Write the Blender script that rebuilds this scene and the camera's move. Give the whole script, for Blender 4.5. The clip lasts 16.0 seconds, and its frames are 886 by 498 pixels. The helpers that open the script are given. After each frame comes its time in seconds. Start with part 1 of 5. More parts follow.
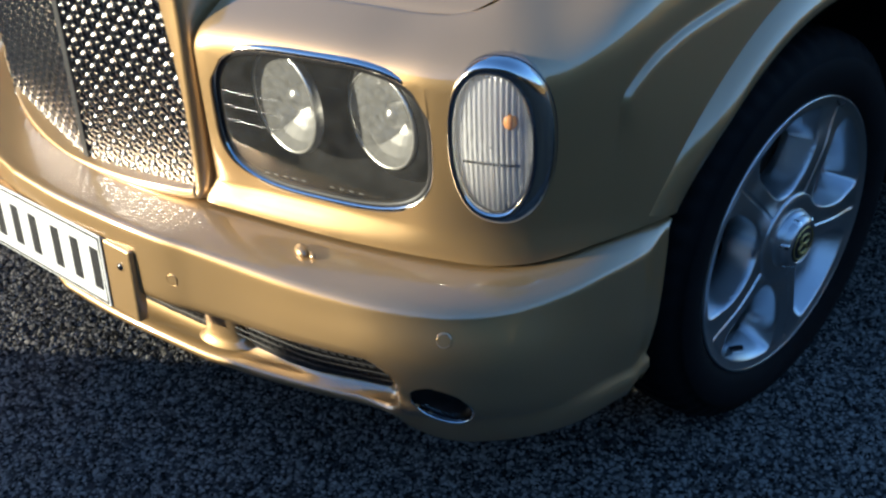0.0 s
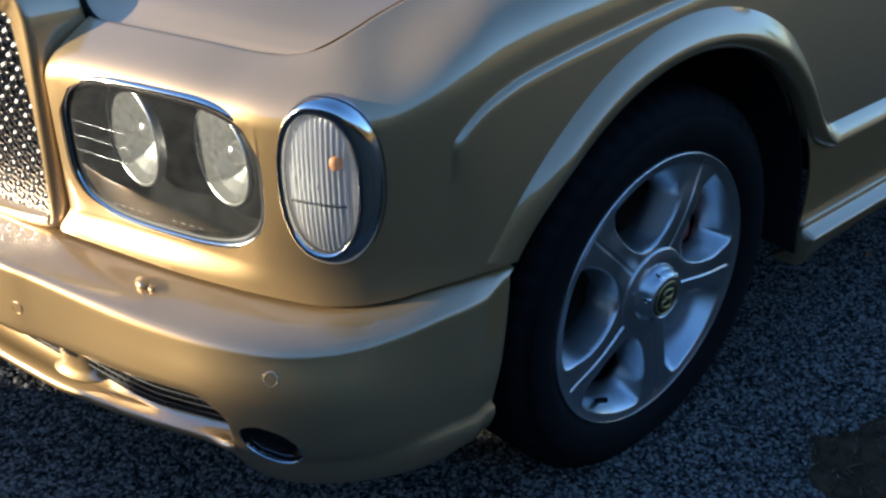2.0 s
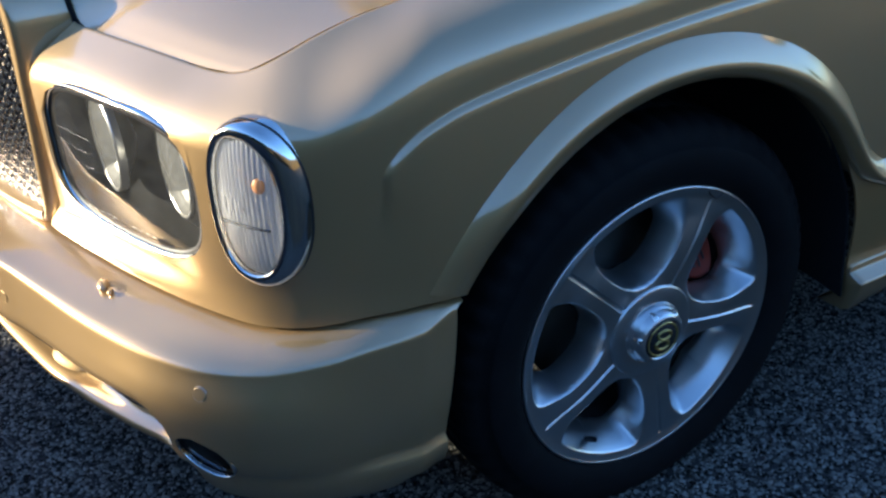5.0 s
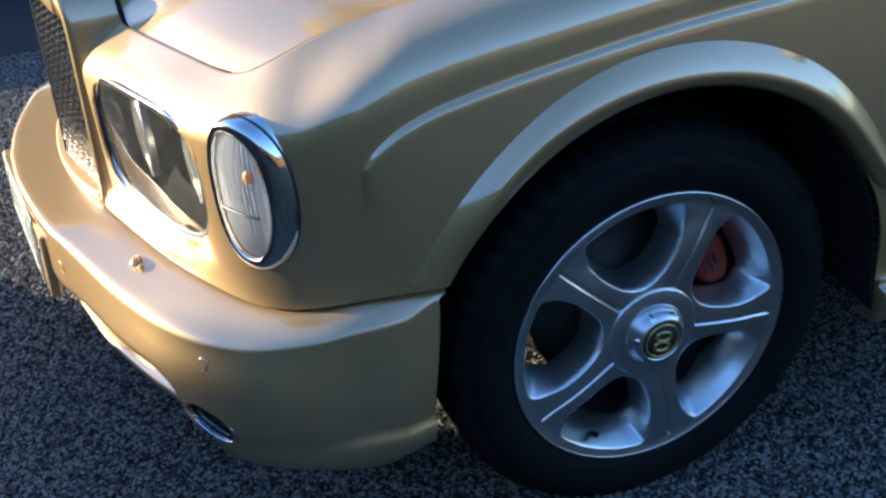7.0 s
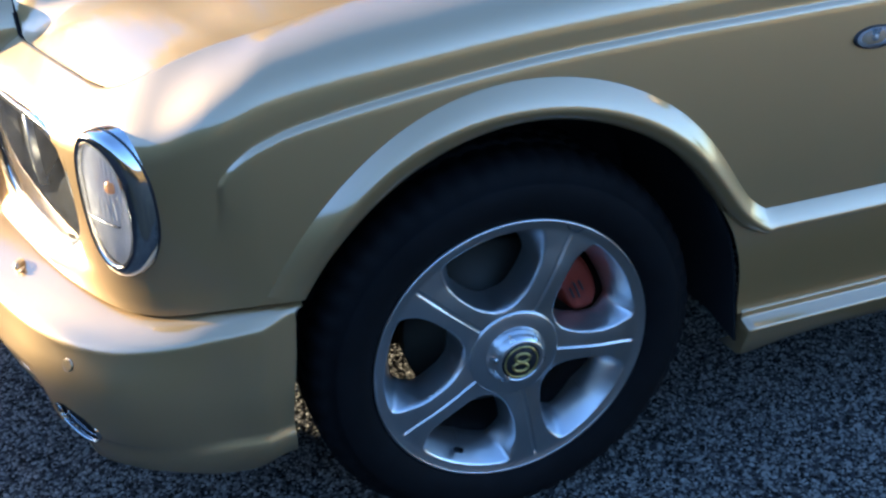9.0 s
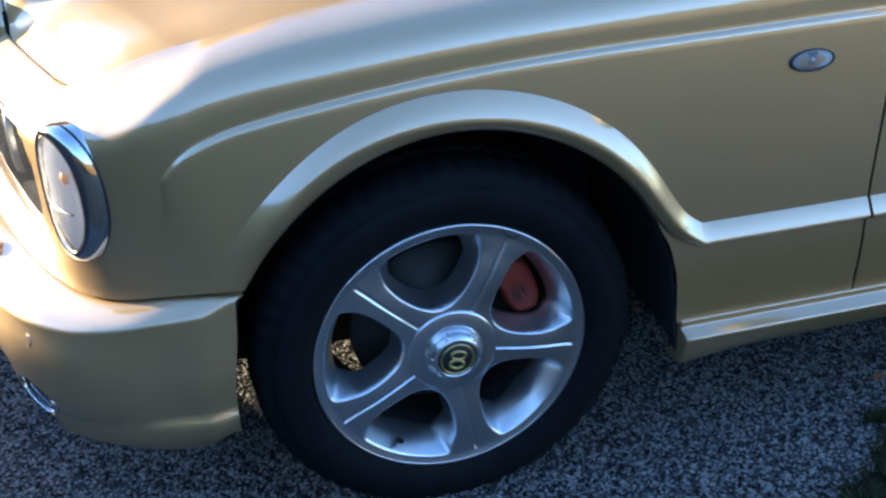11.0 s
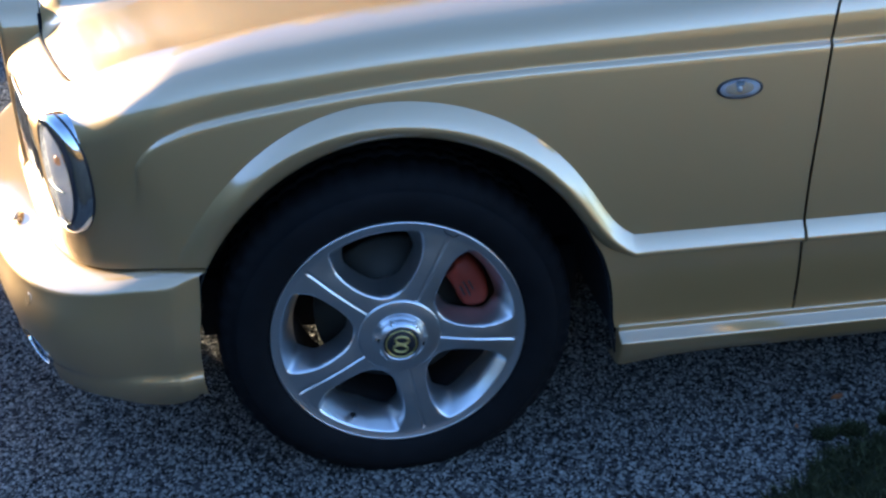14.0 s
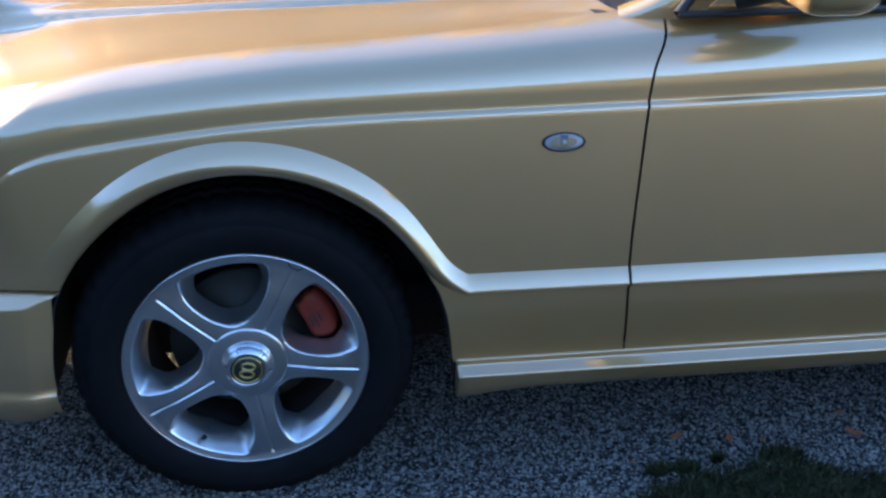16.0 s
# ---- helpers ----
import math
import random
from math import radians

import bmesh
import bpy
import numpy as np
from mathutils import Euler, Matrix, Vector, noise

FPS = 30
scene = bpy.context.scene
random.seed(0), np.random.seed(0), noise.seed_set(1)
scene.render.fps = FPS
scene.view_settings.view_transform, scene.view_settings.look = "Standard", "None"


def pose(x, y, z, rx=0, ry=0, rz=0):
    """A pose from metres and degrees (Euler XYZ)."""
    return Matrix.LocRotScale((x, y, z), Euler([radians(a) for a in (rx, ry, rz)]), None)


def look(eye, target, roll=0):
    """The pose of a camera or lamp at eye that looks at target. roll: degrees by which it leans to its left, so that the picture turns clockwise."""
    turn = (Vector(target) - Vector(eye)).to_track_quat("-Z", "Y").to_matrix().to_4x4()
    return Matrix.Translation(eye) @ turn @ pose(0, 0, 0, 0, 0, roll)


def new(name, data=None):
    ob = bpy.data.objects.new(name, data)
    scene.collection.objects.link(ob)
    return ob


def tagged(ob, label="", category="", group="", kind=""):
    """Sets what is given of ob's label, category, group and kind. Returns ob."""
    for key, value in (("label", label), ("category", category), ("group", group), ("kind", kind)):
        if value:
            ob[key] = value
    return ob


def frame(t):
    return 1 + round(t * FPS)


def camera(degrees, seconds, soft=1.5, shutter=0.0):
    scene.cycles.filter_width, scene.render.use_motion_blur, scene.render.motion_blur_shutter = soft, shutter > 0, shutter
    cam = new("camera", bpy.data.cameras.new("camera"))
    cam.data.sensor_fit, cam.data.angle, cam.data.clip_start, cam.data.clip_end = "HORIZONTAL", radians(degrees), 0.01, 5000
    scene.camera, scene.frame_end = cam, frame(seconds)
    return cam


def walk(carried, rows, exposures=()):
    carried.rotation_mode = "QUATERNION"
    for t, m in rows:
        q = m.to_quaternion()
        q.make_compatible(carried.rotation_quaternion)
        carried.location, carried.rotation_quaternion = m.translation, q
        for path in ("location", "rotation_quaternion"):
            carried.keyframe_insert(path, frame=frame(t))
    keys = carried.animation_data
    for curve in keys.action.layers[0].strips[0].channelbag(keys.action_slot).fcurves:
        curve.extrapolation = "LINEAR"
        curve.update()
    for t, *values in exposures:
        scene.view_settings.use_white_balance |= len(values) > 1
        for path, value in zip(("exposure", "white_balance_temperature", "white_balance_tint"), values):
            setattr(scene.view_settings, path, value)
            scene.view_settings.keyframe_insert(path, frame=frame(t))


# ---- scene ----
cam = camera(47.0, 16.0, soft=2.5)
PATH = [
    (0, (-1.396, -0.715, 1.228), (-0.269, 0.572, 0.192), -3.2),
    (0.5, (-1.37, -0.756, 1.233), (-0.249, 0.54, 0.202), -2.8),
    (1, (-1.338, -0.795, 1.232), (-0.198, 0.498, 0.218), -1.9),
    (1.5, (-1.296, -0.828, 1.227), (-0.13, 0.46, 0.236), -0.9),
    (2, (-1.245, -0.857, 1.22), (-0.073, 0.447, 0.259), -0.4),
    (2.5, (-1.192, -0.881, 1.223), (-0.043, 0.449, 0.268), -0.2),
    (3, (-1.141, -0.897, 1.232), (-0.03, 0.46, 0.27), -0.2),
    (3.5, (-1.089, -0.912, 1.239), (-0.033, 0.481, 0.267), -0.6),
    (4, (-1.037, -0.926, 1.241), (-0.042, 0.506, 0.26), -1.1),
    (6.5, (-0.779, -1.116, 1.281), (-0.152, 0.492, 0.27), -4.4),
    (7, (-0.736, -1.154, 1.285), (-0.175, 0.484, 0.284), -5.0),
    (7.5, (-0.698, -1.191, 1.289), (-0.164, 0.464, 0.302), -5.0),
    (8, (-0.661, -1.222, 1.296), (-0.12, 0.437, 0.318), -4.4),
    (8.5, (-0.616, -1.253, 1.299), (-0.055, 0.406, 0.331), -3.4),
    (9, (-0.569, -1.285, 1.299), (0.012, 0.37, 0.339), -2.4),
    (9.5, (-0.522, -1.312, 1.308), (0.046, 0.346, 0.345), -2.0),
    (10, (-0.479, -1.342, 1.316), (0.068, 0.325, 0.356), -1.8),
    (12.5, (-0.269, -1.538, 1.376), (-0.001, 0.191, 0.407), -2.9),
    (13, (-0.22, -1.572, 1.389), (-0.005, 0.162, 0.417), -3.1),
    (13.5, (-0.179, -1.605, 1.398), (0.027, 0.135, 0.433), -2.8),
    (14, (-0.129, -1.641, 1.401), (0.103, 0.105, 0.453), -1.8),
    (14.5, (-0.072, -1.674, 1.405), (0.202, 0.076, 0.475), -0.6),
    (15, (-0.021, -1.711, 1.417), (0.303, 0.038, 0.503), 0.8),
    (15.5, (0.027, -1.746, 1.429), (0.357, 0.01, 0.532), 1.3),
    (16, (0.093, -1.788, 1.447), (0.393, -0.015, 0.57), 1.2),
]
walk(cam, [(t, look(eye, target, roll)) for t, eye, target, roll in PATH],
     [(0, 1.0, 5000, 13), (4, 1.3, 5000, 15), (7, 1.75, 5150, 16), (8.5, 2.0, 5200, 17), (10, 2.55, 5250, 18), (12.5, 2.35, 5300, 19), (14, 2.35, 5350, 20), (16, 2.5, 5450, 21)])

# low evening sun from ahead of the car, clear sky
SUN = Vector((-0.80, 0.58, 0.215)).normalized()
world = bpy.data.worlds.new("evening_sky")
scene.world = world
world.use_nodes = True
wn = world.node_tree
sky = wn.nodes.new("ShaderNodeTexSky")
sky.sky_type = 'NISHITA'
sky.sun_disc = False
sky.ozone_density = 3.0
sky.air_density = 1.2
sky.dust_density = 0.5
sky.sun_elevation = math.asin(SUN.z)
sky.sun_rotation = math.atan2(SUN.x, SUN.y)
back = wn.nodes["Background"]
back.inputs["Strength"].default_value = 0.135
wn.links.new(sky.outputs["Color"], back.inputs["Color"])
lamp = bpy.data.lights.new("sun", 'SUN')
lamp.energy, lamp.angle, lamp.color = 5.5, radians(0.6), (1.0, 0.80, 0.45)
new("sun", lamp).matrix_world = look(SUN * 50, (0, 0, 0))

# ---------------------------------------------------------------- materials
def material(name, color, rough=0.5, metal=0.0, coat=0.0, coat_rough=0.04, spread=0.0, scale=30.0,
             bump=0.0, bump_scale=80.0, per_piece=0.0, spec=0.5, stops=(0.25, 0.75), peak=0.0, coat_ior=1.5):
    """A surface with colour variation at two scales and a fine relief."""
    m = bpy.data.materials.new(name)
    m.use_nodes = True
    nt = m.node_tree
    b = nt.nodes["Principled BSDF"]
    b.inputs["Base Color"].default_value = (*color, 1)
    b.inputs["Roughness"].default_value = rough
    b.inputs["Metallic"].default_value = metal
    b.inputs["Coat Weight"].default_value = coat
    b.inputs["Coat Roughness"].default_value = coat_rough
    b.inputs["Coat IOR"].default_value = coat_ior
    b.inputs["Specular IOR Level"].default_value = spec
    coord = nt.nodes.new("ShaderNodeTexCoord")
    if spread or per_piece:
        coarse = nt.nodes.new("ShaderNodeTexNoise")
        coarse.inputs["Scale"].default_value = scale
        coarse.inputs["Detail"].default_value = 6
        nt.links.new(coord.outputs["Object"], coarse.inputs["Vector"])
        value = coarse.outputs["Fac"]
        if per_piece:
            geo = nt.nodes.new("ShaderNodeNewGeometry")
            mix = nt.nodes.new("ShaderNodeMix")
            mix.inputs["Factor"].default_value = per_piece
            nt.links.new(value, mix.inputs["A"])
            nt.links.new(geo.outputs["Random Per Island"], mix.inputs["B"])
            value = mix.outputs["Result"]
        ramp = nt.nodes.new("ShaderNodeValToRGB")
        lo, hi = max(0.0, 1 - spread), peak or 1 + spread
        ramp.color_ramp.elements[0].position, ramp.color_ramp.elements[1].position = stops
        ramp.color_ramp.elements[0].color = (*[c * lo for c in color], 1)
        ramp.color_ramp.elements[1].color = (*[min(1, c * hi) for c in color], 1)
        nt.links.new(value, ramp.inputs["Fac"])
        nt.links.new(ramp.outputs["Color"], b.inputs["Base Color"])
    if bump:
        fine = nt.nodes.new("ShaderNodeTexNoise")
        fine.inputs["Scale"].default_value = bump_scale
        fine.inputs["Detail"].default_value = 4
        nt.links.new(coord.outputs["Object"], fine.inputs["Vector"])
        bn = nt.nodes.new("ShaderNodeBump")
        bn.inputs["Strength"].default_value = bump
        bn.inputs["Distance"].default_value = 0.002
        nt.links.new(fine.outputs["Fac"], bn.inputs["Height"])
        nt.links.new(bn.outputs["Normal"], b.inputs["Normal"])
    return m


def let_through(m, share):
    """Thin leaves: a share of the light passes through them."""
    nt = m.node_tree
    b, out = nt.nodes["Principled BSDF"], nt.nodes["Material Output"]
    glow, mix = nt.nodes.new("ShaderNodeBsdfTranslucent"), nt.nodes.new("ShaderNodeMixShader")
    mix.inputs[0].default_value = share
    nt.links.new(b.inputs["Base Color"].links[0].from_socket, glow.inputs["Color"])
    nt.links.new(b.outputs[0], mix.inputs[1])
    nt.links.new(glow.outputs[0], mix.inputs[2])
    nt.links.new(mix.outputs[0], out.inputs["Surface"])


PAINT = material("champagne_metallic_paint", (0.49, 0.324, 0.137), 0.46, 0.72, 1.0, 0.10, spread=0.04, scale=3.0, coat_ior=2.25)
CHROME = material("chrome", (0.68, 0.68, 0.67), 0.10, 1.0)
ALLOY = material("silver_alloy", (0.64, 0.65, 0.65), 0.28, 0.96, 0.15, spread=0.06, scale=20, bump=0.05, bump_scale=400)
RUBBER = material("tyre_rubber", (0.0045, 0.0045, 0.005), 0.75, spec=0.15, spread=0.35, scale=25, bump=0.3, bump_scale=300)
BLACK = material("black_plastic", (0.012, 0.012, 0.014), 0.5, spread=0.2, scale=40)
LINER = material("wheel_well_liner", (0.008, 0.008, 0.009), 0.9, spread=0.3, scale=20, bump=0.4, bump_scale=60)
STEEL = material("mesh_steel", (0.22, 0.22, 0.225), 0.24, 1.0)
MESHCHROME = material("polished_mesh", (0.45, 0.45, 0.46), 0.15, 1.0)
# white stands in for the sky light that lens prisms throw back
LENSWHITE = material("white_prism_insert", (0.62, 0.62, 0.64), 0.28, 0.25)
LAMPWHITE = material("aluminised_lamp_insert", (0.21, 0.21, 0.205), 0.45, 0.85)
LAMPGREY = material("lamp_inner_trim", (0.014, 0.0135, 0.013), 0.9, spec=0.1, spread=0.4, scale=14)
RED = material("red_caliper_paint", (0.20, 0.020, 0.005), 0.6, spread=0.2, scale=30)
MESHBLACK = material("glossy_black_mesh", (0.02, 0.02, 0.022), 0.2, spec=0.6)
DARKMETAL = material("brake_dust", (0.02, 0.018, 0.017), 0.7, 0.3, spread=0.4, scale=30)
DISC = material("cast_iron_disc", (0.035, 0.033, 0.026), 0.6, 0.5, spread=0.2, scale=15)
GOLD = material("gold_enamel", (0.5, 0.4, 0.14), 0.3, 0.8)
PLATE = material("white_plate", (0.75, 0.75, 0.73), 0.35, spread=0.05, scale=30)
REFLECTOR = material("bright_reflector", (0.8, 0.79, 0.75), 0.28, 0.9)
LAMPBLACK = material("lamp_housing", (0.02, 0.02, 0.02), 0.4, spread=0.3, scale=20)
AMBER = material("amber_bulb", (0.72, 0.33, 0.10), 0.4)
ASPHALT = material("chip_seal", (0.024, 0.023, 0.023), 0.85, spread=0.5, scale=60, bump=1.0, bump_scale=220)
CHIPS = material("stone_chips", (0.066, 0.062, 0.054), 0.85, spec=0.12, spread=0.82, scale=2.0, per_piece=0.96, stops=(0.22, 1.0), peak=4.6)
GRASS = material("grass", (0.030, 0.034, 0.011), 0.7, spec=0.25, spread=0.65, scale=14, per_piece=0.45)
LEAF = material("fallen_leaf", (0.26, 0.085, 0.02), 0.6, spread=0.4, scale=60)
# peach tone picked for what the bonnet reflects
PEACHLEAF = material("autumn_leaf", (0.84, 0.55, 0.25), 0.7, spec=0.2, spread=0.25, scale=1, per_piece=0.6)
let_through(PEACHLEAF, 0.5)
MOSS = material("mossy_turf", (0.018, 0.020, 0.008), 0.9, spec=0.1, spread=0.6, scale=18, bump=0.9, bump_scale=120)
DIRT = material("bare_earth", (0.058, 0.041, 0.023), 0.95, spec=0.1, spread=0.5, scale=22, bump=0.9, bump_scale=90)
# yellow-brown picked to brighten and warm what the flank reflects
WARMHEDGE = material("yellowing_hedge_leaf", (0.20, 0.135, 0.050), 0.7, spec=0.2, spread=0.5, scale=1, per_piece=0.6)
TREELEAF = material("tree_leaf", (0.06, 0.085, 0.025), 0.6, spread=0.5, scale=1, per_piece=0.7)
BARK = material("bark", (0.10, 0.075, 0.05), 0.9, spread=0.4, scale=12, bump=0.8, bump_scale=40)
FIELD = material("field_grass", (0.062, 0.042, 0.016), 0.8, spread=0.5, scale=1.5, bump=0.6, bump_scale=60)
SHADEWALL = material("dark_painted_wall", (0.03, 0.033, 0.045), 0.6, spread=0.25, scale=3, bump=0.2, bump_scale=40)
CLOTH = material("cabin_trim", (0.05, 0.045, 0.04), 0.7, spread=0.2, scale=10)


def clear(name, haze=0.05, tint=(1, 1, 1), rough=0.02, haze_color=(0.8, 0.8, 0.78), grain_scale=18):
    """A thin pane: see-through, with a mirror gloss by Fresnel and a little dust."""
    m = bpy.data.materials.new(name)
    m.use_nodes = True
    nt = m.node_tree
    nt.nodes.remove(nt.nodes["Principled BSDF"])
    out = nt.nodes["Material Output"]
    see = nt.nodes.new("ShaderNodeBsdfTransparent")
    see.inputs["Color"].default_value = (*tint, 1)
    dust = nt.nodes.new("ShaderNodeBsdfDiffuse")
    dust.inputs["Color"].default_value = (*haze_color, 1)
    gloss = nt.nodes.new("ShaderNodeBsdfGlossy")
    gloss.inputs["Roughness"].default_value = rough
    fres = nt.nodes.new("ShaderNodeFresnel")
    fres.inputs["IOR"].default_value = 1.5
    grain = nt.nodes.new("ShaderNodeTexNoise")
    grain.inputs["Scale"].default_value = grain_scale
    grain.inputs["Detail"].default_value = 5
    level = nt.nodes.new("ShaderNodeMath")
    level.operation = 'MULTIPLY'
    level.inputs[1].default_value = haze * 2
    nt.links.new(grain.outputs["Fac"], level.inputs[0])
    m1, m2 = nt.nodes.new("ShaderNodeMixShader"), nt.nodes.new("ShaderNodeMixShader")
    nt.links.new(level.outputs[0], m1.inputs[0])
    nt.links.new(see.outputs[0], m1.inputs[1])
    nt.links.new(dust.outputs[0], m1.inputs[2])
    nt.links.new(fres.outputs[0], m2.inputs[0])
    nt.links.new(m1.outputs[0], m2.inputs[1])
    nt.links.new(gloss.outputs[0], m2.inputs[2])
    nt.links.new(m2.outputs[0], out.inputs["Surface"])
    return m


GLASS = clear("clear_lens", 0.004)
DUSTYLENS = clear("dusty_lens", 0.028, grain_scale=9)
RIBBED = clear("ribbed_lens", 0.10, rough=0.05)
TINTED = clear("window_glass", 0.02, (0.45, 0.5, 0.48))
BULBGLASS = clear("bulb_glass", 0.15, grain_scale=14)

# ---------------------------------------------------------------- building helpers
def part(name, bm, mat, parent=None, label="", smooth=True, thick=0.0, out=False, bevel=0.0, face=None):
    """Links a bmesh as one mesh object under a thing or a part."""
    if thick:
        for e in bm.edges:
            if e.is_boundary:
                e.smooth = False
    me = bpy.data.meshes.new(name)
    bm.to_mesh(me)
    bm.free()
    me.materials.append(mat)
    if face and sum(p.normal.dot(face) * p.area for p in me.polygons) < 0:   # panes turn their outside to face
        me.flip_normals()
    if smooth:
        for p in me.polygons:
            p.use_smooth = True
    ob = new(name, me)
    if parent:
        ob.parent = parent
    if thick:
        s = ob.modifiers.new("thickness", 'SOLIDIFY')
        s.thickness, s.offset = thick, (1 if out else -1)
    if bevel:
        v = ob.modifiers.new("edge", 'BEVEL')
        v.width, v.segments, v.limit_method = bevel, 2, 'ANGLE'
    if label:
        tagged(ob, label)
    return ob


def spline(ts, vals, at):
    """Smooth curve through vals at ts, read at the places at. Works on rows of numbers."""
    ts, vals, at = np.asarray(ts, float), np.asarray(vals, float), np.atleast_1d(np.asarray(at, float))
    flat = vals.ndim == 1
    if flat:
        vals = vals[:, None]
    h = np.diff(ts)
    d = np.diff(vals, axis=0) / h[:, None]
    m = np.empty_like(vals)
    m[0], m[-1] = d[0], d[-1]
    if len(ts) > 2:
        w = h[:-1] / (h[:-1] + h[1:])
        m[1:-1] = d[:-1] * (1 - w)[:, None] + d[1:] * w[:, None]
    i = np.clip(np.searchsorted(ts, at, side="right") - 1, 0, len(ts) - 2)
    u = ((at - ts[i]) / h[i])[:, None]
    hh = h[i][:, None]
    r = ((2 * u**3 - 3 * u**2 + 1) * vals[i] + (u**3 - 2 * u**2 + u) * hh * m[i]
         + (-2 * u**3 + 3 * u**2) * vals[i + 1] + (u**3 - u**2) * hh * m[i + 1])
    return r[:, 0] if flat else r


def along(pts, n):
    """n places at even steps of the control index along a smooth curve through pts."""
    return spline(np.arange(len(pts)), pts, np.linspace(0, len(pts) - 1, n))


def smoothstep(a, b, x):
    t = min(1.0, max(0.0, (x - a) / (b - a)))
    return t * t * (3 - 2 * t)


def sheet(rows, flip=False, ring=False, skip=None):
    """A bmesh of quads over a table of points. skip(centre): leaves a face out."""
    bm = bmesh.new()
    vs = [[bm.verts.new(p) for p in r] for r in rows]
    n = len(vs[0])
    for a, b in zip(vs[:-1], vs[1:]):
        for j in range(n if ring else n - 1):
            k = (j + 1) % n
            q = [a[j], a[k], b[k], b[j]]
            if skip and skip(sum((v.co for v in q), Vector()) / 4):
                continue
            try:
                bm.faces.new(q[::-1] if flip else q)
            except ValueError:
                pass
    loose = [v for v in bm.verts if not v.link_faces]
    bmesh.ops.delete(bm, geom=loose, context='VERTS')
    return bm


def lathe(profile, n=72, axis_y=True):
    """Turns (depth, radius) round the y axis."""
    rows = []
    for d, r in profile:
        rows.append([Vector((r * math.cos(2 * math.pi * i / n), d, r * math.sin(2 * math.pi * i / n))) for i in range(n)])
    return sheet(rows, ring=True)


def tube(pts, r, n=8, closed=False):
    """A round bar along pts."""
    pts = [Vector(p) for p in pts]
    rows = []
    for i, p in enumerate(pts):
        a = pts[i - 1] if (i or closed) else p
        b = pts[(i + 1) % len(pts)] if (i < len(pts) - 1 or closed) else p
        t = (b - a).normalized()
        s = t.cross(Vector((0.13, 0.2, 1))).normalized()
        w = t.cross(s)
        rows.append([p + (s * math.cos(2 * math.pi * k / n) + w * math.sin(2 * math.pi * k / n)) * r for k in range(n)])
    if closed:
        rows.append(rows[0])
    bm = sheet(rows, ring=True)
    bmesh.ops.remove_doubles(bm, verts=bm.verts, dist=1e-6)
    return bm


def box(x0, y0, z0, x1, y1, z1):
    bm = bmesh.new()
    bmesh.ops.create_cube(bm, size=1, matrix=Matrix.Translation(((x0 + x1) / 2, (y0 + y1) / 2, (z0 + z1) / 2)) @ Matrix.Diagonal((x1 - x0, y1 - y0, z1 - z0, 1)))
    return bm


def empty(name, parent=None, m=None):
    ob = new(name)
    ob.empty_display_size = 0.1
    if parent:
        ob.parent = parent
    if m:
        ob.matrix_local = m
    return ob


# ---------------------------------------------------------------- the car
# x runs backwards along the car, y from its near flank inwards, z up; the near front wheel stands over x = 0
YC = 0.89
HUB = 0.33
car = tagged(empty("car"), "champagne gold luxury saloon parked on chip-seal drive", "car")
twin = []  # parts that the far flank repeats

# flank: plan of the wing in side view
FLANK = ((-0.507, 0.050), (-0.457, 0.027), (-0.404, 0.0105), (-0.35, 0.001), (-0.30, -0.006), (-0.15, -0.021), (0.0, -0.029), (0.2, -0.034), (0.45, -0.036), (0.8, -0.037), (1.4, -0.037), (2.6, -0.030))
CREASE = ((-0.44, 0.695), (-0.425, 0.720), (-0.398, 0.747), (-0.350, 0.771), (-0.282, 0.789), (-0.194, 0.805), (0.0, 0.830), (0.2, 0.842), (0.45, 0.848), (0.8, 0.855), (1.3, 0.866), (2.6, 0.885))
SHOULDER = ((-0.507, 0.738), (-0.457, 0.752), (-0.404, 0.769), (-0.350, 0.788), (-0.282, 0.807), (-0.194, 0.823), (0.0, 0.848), (0.2, 0.860), (0.45, 0.866), (0.8, 0.873), (1.3, 0.884), (2.6, 0.903))
LIP = ((-0.336, 0.525), (-0.312, 0.567), (-0.268, 0.619), (-0.216, 0.668), (-0.165, 0.704), (-0.100, 0.732), (-0.035, 0.747), (0.030, 0.750), (0.100, 0.740), (0.165, 0.716), (0.225, 0.684), (0.276, 0.646), (0.330, 0.582), (0.365, 0.520), (0.390, 0.468), (0.407, 0.397), (0.416, 0.316))
EDGE = ((-0.345, 0.130, 0.884), (-0.25, 0.124, 0.904), (-0.137, 0.120, 0.920), (0.067, 0.120, 0.940), (0.287, 0.122, 0.953), (0.55, 0.135, 0.972), (0.77, 0.150, 0.990), (1.3, 0.10, 1.012), (2.6, 0.10, 1.03))


def flank_y(x):
    return spline(*zip(*FLANK), x)[0]


def tumble(z):
    """How far the flank curves inwards above and below its fullest height."""
    return 0.20 * max(0.0, z - 0.57)**2 + 0.45 * max(0.0, 0.48 - z)**2


def crease_z(x):
    return spline(*zip(*CREASE), max(-0.44, x))[0]


def lip_z(x):
    if x < -0.336:
        return 0.520
    return spline(*zip(*LIP), x)[0] if x < 0.416 else 0.316


